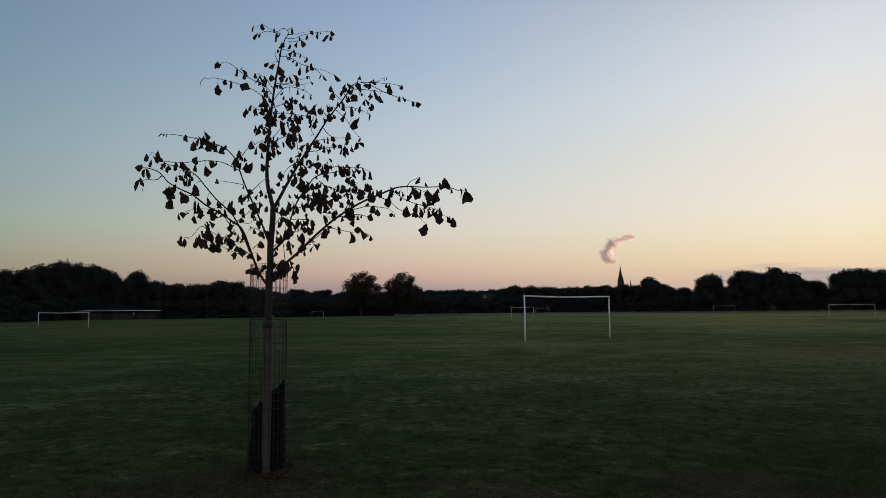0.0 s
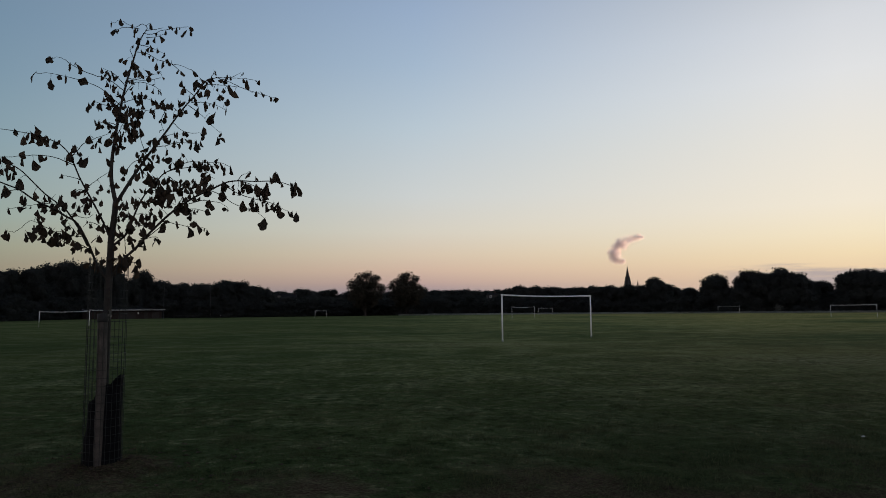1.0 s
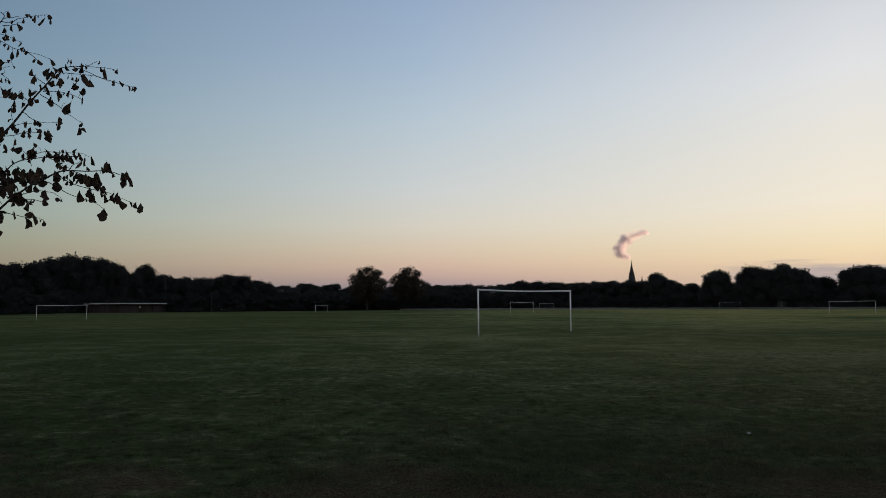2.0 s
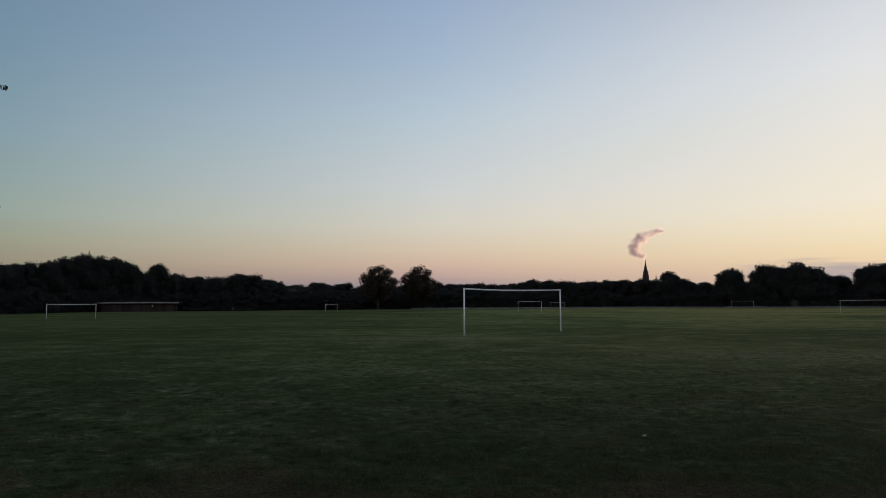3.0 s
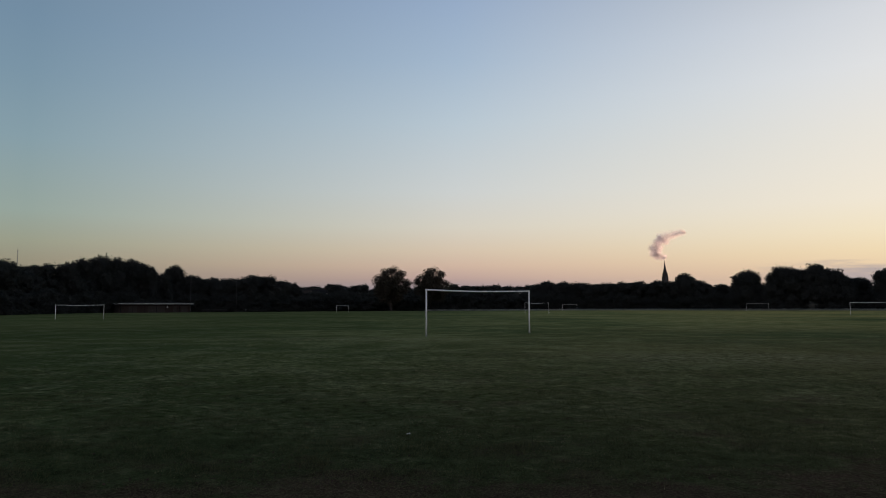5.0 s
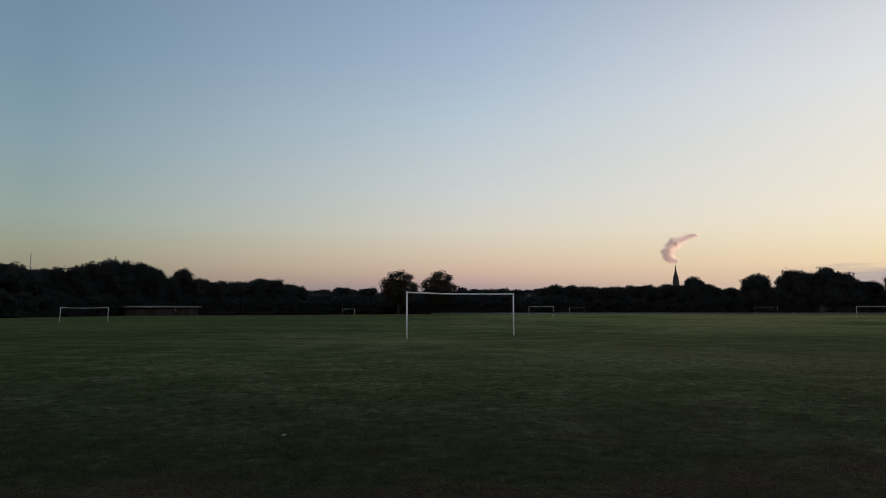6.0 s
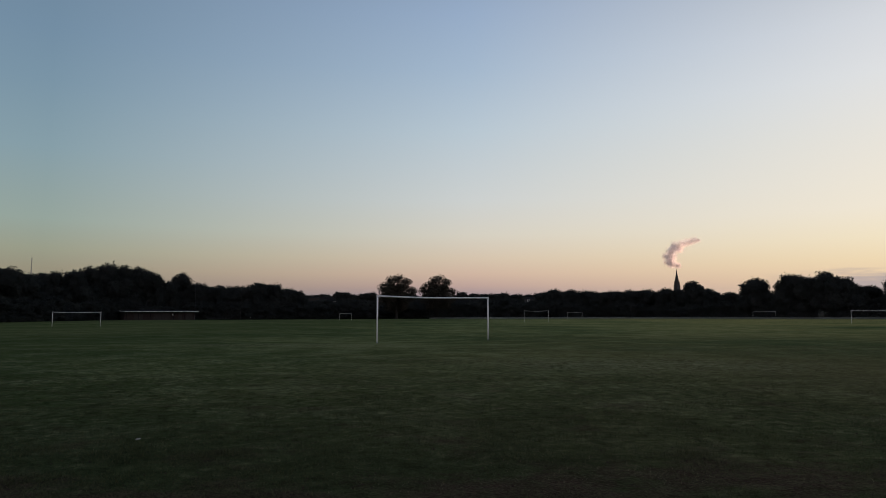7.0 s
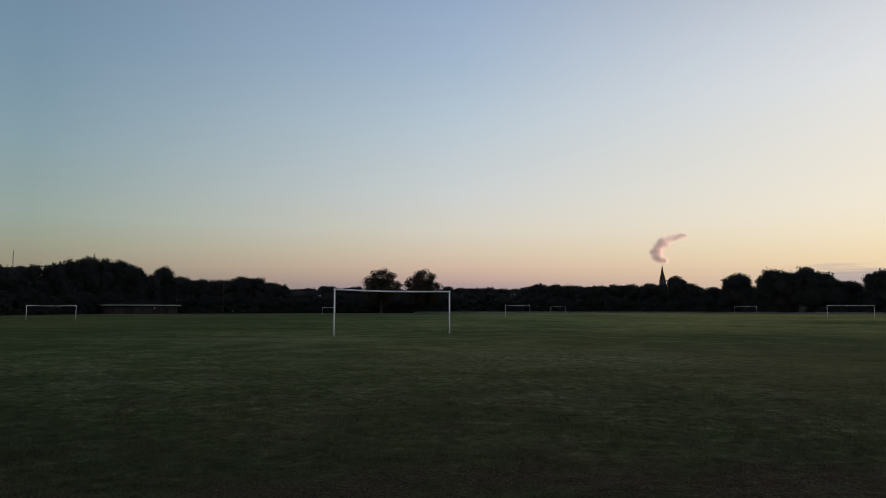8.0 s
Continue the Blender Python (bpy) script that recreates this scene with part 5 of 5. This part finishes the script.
# ---------------------------------------------------------------- trees round the field
def crown_mesh(seed, lobes, cards, size, mid=0.25, core=True, open_=0.0, round_=False, mat=None):
    """A crown one metre wide and one high, standing on z = 0: uneven lobes broken up at three scales, clothed in small leaf sprays."""
    rng = random.Random(seed)
    v, f = [], []
    balls = []
    for i in range(lobes):
        a, t = rng.uniform(0, 2 * math.pi), rng.random()
        r = 0.38 * math.sqrt(rng.random()) * math.sqrt(1.0 - ((t - mid) / 0.80) ** 2)
        rad = rng.uniform(0.11, 0.21)
        spot = Vector((r * math.cos(a), r * math.sin(a), 0.15 + t * 0.68))
        if round_:
            u = Vector((rng.gauss(0, 1), rng.gauss(0, 1), rng.gauss(0, 1))).normalized() * rng.random() ** 0.4
            spot, rad = Vector((u.x * 0.33, u.y * 0.33, 0.5 + u.z * 0.36)), rng.uniform(0.07, 0.10)
        balls.append((spot, rad))

    def lump(c, d, rad):
        p = c + d * rad + Vector((seed * 3.7, 0, 0))
        return 1 + (0.12 if round_ else 0.30) * noise.noise(p * 8) + 0.26 * noise.noise(p * 17) + 0.12 * noise.noise(p * 40)

    if core:
        for c, rad in balls:
            bm = bmesh.new()
            bmesh.ops.create_icosphere(bm, subdivisions=2, radius=1.0)
            k = len(v)
            for q in bm.verts:
                d = q.co.normalized()
                v.append(tuple(c + d * rad * (0.74 - open_) * lump(c, d, rad)))
            f += [tuple(k + w_.index for w_ in q.verts) for q in bm.faces]
            bm.free()

    def leaf_spray(p, d, s):
        u = Vector((rng.gauss(0, 1), rng.gauss(0, 1), rng.gauss(0, 1))).normalized()
        q = (d * 0.6 + u).normalized()
        s1, s2 = q.orthogonal().normalized() * s, q.cross(q.orthogonal().normalized()) * s * 0.6
        k = len(v)
        v.extend((tuple(p - s1), tuple(p - s2 * 0.9 + s1 * 0.1), tuple(p + s1 * 1.1), tuple(p + s2)))
        f.append((k, k + 1, k + 2, k + 3))

    sizes = [rad * rad for c, rad in balls]
    for c, rad in rng.choices(balls, weights=sizes, k=cards):
        d = Vector((rng.gauss(0, 1), rng.gauss(0, 1), rng.gauss(0, 1))).normalized()
        leaf_spray(c + d * rad * lump(c, d, rad) * rng.uniform(0.72, 1.02), d, size * rng.uniform(0.5, 1.4))
    pts = np.array(v)
    reach, low, top = np.percentile(np.abs(pts[:, :2]), 97 + 1.8 * round_), np.percentile(pts[:, 2], 0.5), np.percentile(pts[:, 2], 99.93)
    pts[:, :2] *= 0.5 / reach
    pts[:, 2] = (pts[:, 2] - low) / (top - low)
    me = bpy.data.meshes.new("crown")
    me.from_pydata([tuple(q) for q in pts], [], f)
    me.materials.append(mat or FOLIAGE)
    return me


def trunk_mesh(seed):
    """Trunk and limbs for a crown of the same unit size."""
    rng = random.Random(seed)
    bm = bmesh.new()
    tube(bm, smooth_line([(0, 0, -0.02), (0.01, 0, 0.2), (-0.01, 0.01, 0.4), (0.0, 0, 0.75)], 2), [0.04, 0.033, 0.03, 0.026, 0.022, 0.016, 0.008], 8)
    for k in range(7):
        a, z = k * 2.4 + rng.uniform(-0.3, 0.3), 0.22 + 0.06 * k
        o, u = Vector((0, 0, z)), Vector((math.cos(a), math.sin(a), 0))
        tube(bm, [o, o + u * 0.14 + Vector((0, 0, 0.1)), o + u * 0.30 + Vector((0, 0, 0.2))], [0.014, 0.009, 0.003], 6)
    me = bpy.data.meshes.new("trunk")
    bm.to_mesh(me)
    bm.free()
    me.materials.append(BARK)
    return me


FULL = [crown_mesh(s, 34, 20000, 0.0165) for s in (1, 2, 3, 4, 5, 6)]
AIRY = [crown_mesh(s, 130, 23000, 0.0105, open_=0.36, round_=True, mat=TURNING_FOLIAGE) for s in (11, 12)]
SHRUB = [crown_mesh(s, 16, 8000, 0.026) for s in (21, 22, 23, 24)]
TRUNKS = [trunk_mesh(s) for s in (1, 2, 3)]
tree_rng = random.Random(77)


def far_tree(x, y, high, wide_, label="dark full-leaved deciduous tree at the edge of the field", group="trees round the field", crowns=None, lift=0.08):
    t = thing("tree", Matrix.Translation((x, y, 0)) @ Matrix.Rotation(tree_rng.uniform(0, 6.28), 4, "Z"), label, "tree", group)
    c = new("crown", tree_rng.choice(crowns or FULL))
    c.parent, c.location, c.scale = t, (0, 0, high * lift), (wide_, wide_, high * (1 - lift))
    s = new("trunk", tree_rng.choice(TRUNKS))
    s.parent, s.scale = t, (wide_ * 0.9, wide_ * 0.9, high)
    return t


def shrub(x, y, high, wide_, mesh=None, label="dark dense shrub along the edge of the field", mat=None):
    ob = new("shrub", mesh or tree_rng.choice(SHRUB))
    ob.matrix_world = Matrix.Translation((x, y, -0.12 * high)) @ Matrix.Rotation(tree_rng.uniform(0, 6.28), 4, "Z") @ Matrix.Diagonal((wide_, wide_, high * 1.12, 1))
    return tagged(ob, label, "shrub", "shrubs round the field")


LEFT_WOOD = [(-122, 152, 14.0, 15), (-129, 170, 15.3, 14), (-134, 183, 15.2, 13), (-141, 199, 15.2, 12), (-140, 208, 16.2, 12), (-136, 214, 16.8, 12),
             (-139, 228, 19.3, 13), (-134, 230, 20.3, 14), (-130, 234, 19.8, 14), (-126, 238, 19.6, 12), (-121, 240, 17.6, 9), (-117.5, 243, 14.6, 7.5)]
LEFT_EDGE = [(-112, 257, 14.6, 10.5), (-106, 260, 13.7, 12), (-95, 254, 13.1, 12), (-87, 252, 14.1, 13), (-82, 256, 13.9, 12), (-79, 263, 12.3, 11), (-77, 272, 11.8, 10)]
DISTANT = [(-141, 498, 17.0, 22), (-133, 505, 18.0, 22), (-130, 522, 17.3, 20), (-91, 408, 16.1, 17), (-89, 439, 15.4, 18), (-78, 421, 16.1, 16), (-66, 430, 15.0, 18), (-50, 425, 15.0, 18),
           (-36, 430, 15.2, 18), (-21, 429, 16.1, 18), (-13, 440, 15.6, 17), (-3, 430, 15.3, 19), (7, 420, 15.3, 17), (15, 480, 16.4, 18), (26, 500, 17.0, 19), (34, 470, 16.6, 18)]
NORTH_HEDGE = [(28.5, 330, 12.8, 10), (33, 325, 14.0, 12), (40, 319, 13.4, 13), (48, 316, 12.8, 14), (55, 315, 12.3, 13), (61, 311, 12.3, 13), (67, 310, 12.8, 13), (74, 306, 12.8, 13),
               (80, 303, 13.1, 12), (84, 298, 12.6, 7), (89, 291, 15.5, 11), (96, 293, 12.4, 11), (103, 296, 11.0, 12)]
EAST_WOOD = [(105.5, 269, 15.6, 13.5), (113.8, 261, 14.6, 11), (115, 258, 16.4, 12), (121, 257, 15.2, 12), (127.5, 256, 17.0, 14.5), (135, 257, 12.6, 12), (142, 259, 12.0, 12),
             (145, 245, 14.9, 11), (150, 242, 15.6, 15), (156, 238, 14.6, 13)]
for x, y, h, d in LEFT_WOOD:
    far_tree(x, y, h, d)
for x, y, h, d in LEFT_EDGE:
    far_tree(x, y, h, d)
far_tree(-120.0, 259, 18.6, 9.5, "dark round-headed tree standing above its neighbours")
for x, y, h, d in DISTANT:
    far_tree(x, y, h, d, "hazy dark tree in the distance", "distant trees")
far_tree(-35.5, 277, 18.4, 14.9, "full round-crowned tree standing out from the hedge", crowns=AIRY, lift=0.16)
far_tree(-19.8, 289, 18.8, 14.9, "full round-crowned tree standing out from the hedge", crowns=AIRY, lift=0.16)
for x, y, h, d in NORTH_HEDGE:
    far_tree(x, y, h, d)
for x, y, h, d in EAST_WOOD:
    far_tree(x, y, h, d)
# out-of-sight trees added past the eastern wood, shading the field from low sun
for k in range(20):
    far_tree(160 + 4.5 * k, 232 - 10.5 * k, tree_rng.uniform(14, 17), 14)
# lower trees that fill the wood behind the front row
for k in range(44):
    t = k / 43
    x = -150 + 310 * t + tree_rng.uniform(-3, 3)
    y = 225 + 95 * math.sin(math.pi * min(1, max(0, t * 1.02))) ** 0.6 + tree_rng.uniform(8, 25)
    far_tree(x, y + 14, tree_rng.uniform(8.5, 10.5), 12, "dark tree inside the wood")
# the shrubby foot of the wood
FOOT = [(-112, 140), (-120, 172), (-126, 205), (-119, 228), (-100, 240), (-84, 243), (-68, 262), (-40, 285), (-10, 295), (26, 305), (60, 298), (85, 283), (104, 262), (125, 250), (150, 236), (165, 222)]
foot = smooth_line([(x, y, 0) for x, y in FOOT], 9)
for p in foot:
    shrub(p.x + tree_rng.uniform(-1, 1), p.y + tree_rng.uniform(0, 4), tree_rng.uniform(4.0, 7.5), tree_rng.uniform(8, 10.5))
pale = [crown_mesh(25, 14, 520, 0.036, core=False, mat=PALE_FOLIAGE)]
shrub(119.5, 246, 3.4, 2.8, pale[0], "pale grey feathery shrub at the foot of the wood")

# pale blades along the far margin of the field, in place of a mist band
margin = smooth_line([(-22, 286, 0), (30, 296, 0), (62, 289, 0), (86, 274, 0), (106, 253, 0), (128, 240, 0), (150, 228, 0), (172, 208, 0)], 12)
mv, mf = [], []
m_rng = random.Random(5)
for a, b in zip(margin, margin[1:]):
    for k in range(int((b - a).length * 60)):
        p = a.lerp(b, m_rng.random())
        x, y, h, ang = p.x + m_rng.uniform(-0.6, 0.6), p.y + m_rng.uniform(-2.2, 0.0), m_rng.uniform(0.45, 0.85), m_rng.uniform(0, 3.14)
        k = len(mv)
        mv += [(x - 0.07 * math.cos(ang), y - 0.07 * math.sin(ang), -0.02), (x + 0.07 * math.cos(ang), y + 0.07 * math.sin(ang), -0.02), (x + m_rng.uniform(-0.15, 0.15), y, h)]
        mf.append((k, k + 1, k + 2))
tagged(soup("long_grass", mv, mf, MARGIN), "pale grass blades standing in for low mist along the far field margin", "grass", kind="stuff")


# ---------------------------------------------------------------- steam plume
def plume():
    rng_ = random.Random(9)
    v, f = [], []
    puffs = []
    # billows from the foot of the plume, up its leaning column and out along the trail: place, height, size
    for x, z, size in ((606, 176, 12), (590, 181, 15), (577, 188, 16), (573, 208, 15), (590, 206, 16), (587, 226, 15), (598, 243, 17), (612, 234, 15),
                       (624, 252, 15), (640, 256, 14), (655, 260, 13), (667, 263, 11), (677, 262, 8)):
        for k in range(22):
            d = Vector((rng_.gauss(0, 1), rng_.gauss(0, 1), rng_.gauss(0, 1))).normalized() * rng_.random() ** 0.5
            puffs.append((Vector((x, 2430 - 0.18 * (x - 600), z)) + d * size * 0.72, size * rng_.uniform(0.64, 1.06), 1.0 if x < 620 else 0.6))
    # each puff is a loose swarm of droplet veils, thinner towards its rim
    for c, r, thick in puffs:
        for k in range(int(5.2 * r * r * thick) + 20):
            d = Vector((rng_.gauss(0, 1), rng_.gauss(0, 1), rng_.gauss(0, 1))).normalized()
            p = c + d * r * rng_.random() ** 0.55 * (1 + 0.45 * noise.noise(d * 1.8 + c * 0.1))
            u = Vector((rng_.gauss(0, 1), rng_.gauss(0, 1), rng_.gauss(0, 1))).normalized()
            a, b = u.orthogonal().normalized(), u.cross(u.orthogonal().normalized())
            q = rng_.uniform(0.2, 0.42)
            b0 = len(v)
            v += [tuple(p + a * q), tuple(p - a * q * 0.5 + b * q * 0.87), tuple(p - a * q * 0.5 - b * q * 0.87)]
            f.append((b0, b0 + 1, b0 + 2))
    ob = soup("steam_cloud", v, f, STEAM)
    tagged(ob, "small pinkish grey curling steam cloud low in the sky", "cloud", kind="structure")


plume()

# a scrap of litter in the grass
bm = bmesh.new()
bmesh.ops.create_grid(bm, x_segments=5, y_segments=4, size=0.022)
for q in bm.verts:
    q.co.z += 0.02 + 0.018 * noise.noise(q.co * 40)
litter = link_mesh("litter", bm, PAPER)
litter.modifiers.new("sheet", "SOLIDIFY").thickness = 0.002
litter.location = (6.80, 7.94, 0.0)
tagged(litter, "crumpled white scrap of paper lying in the grass", "litter")
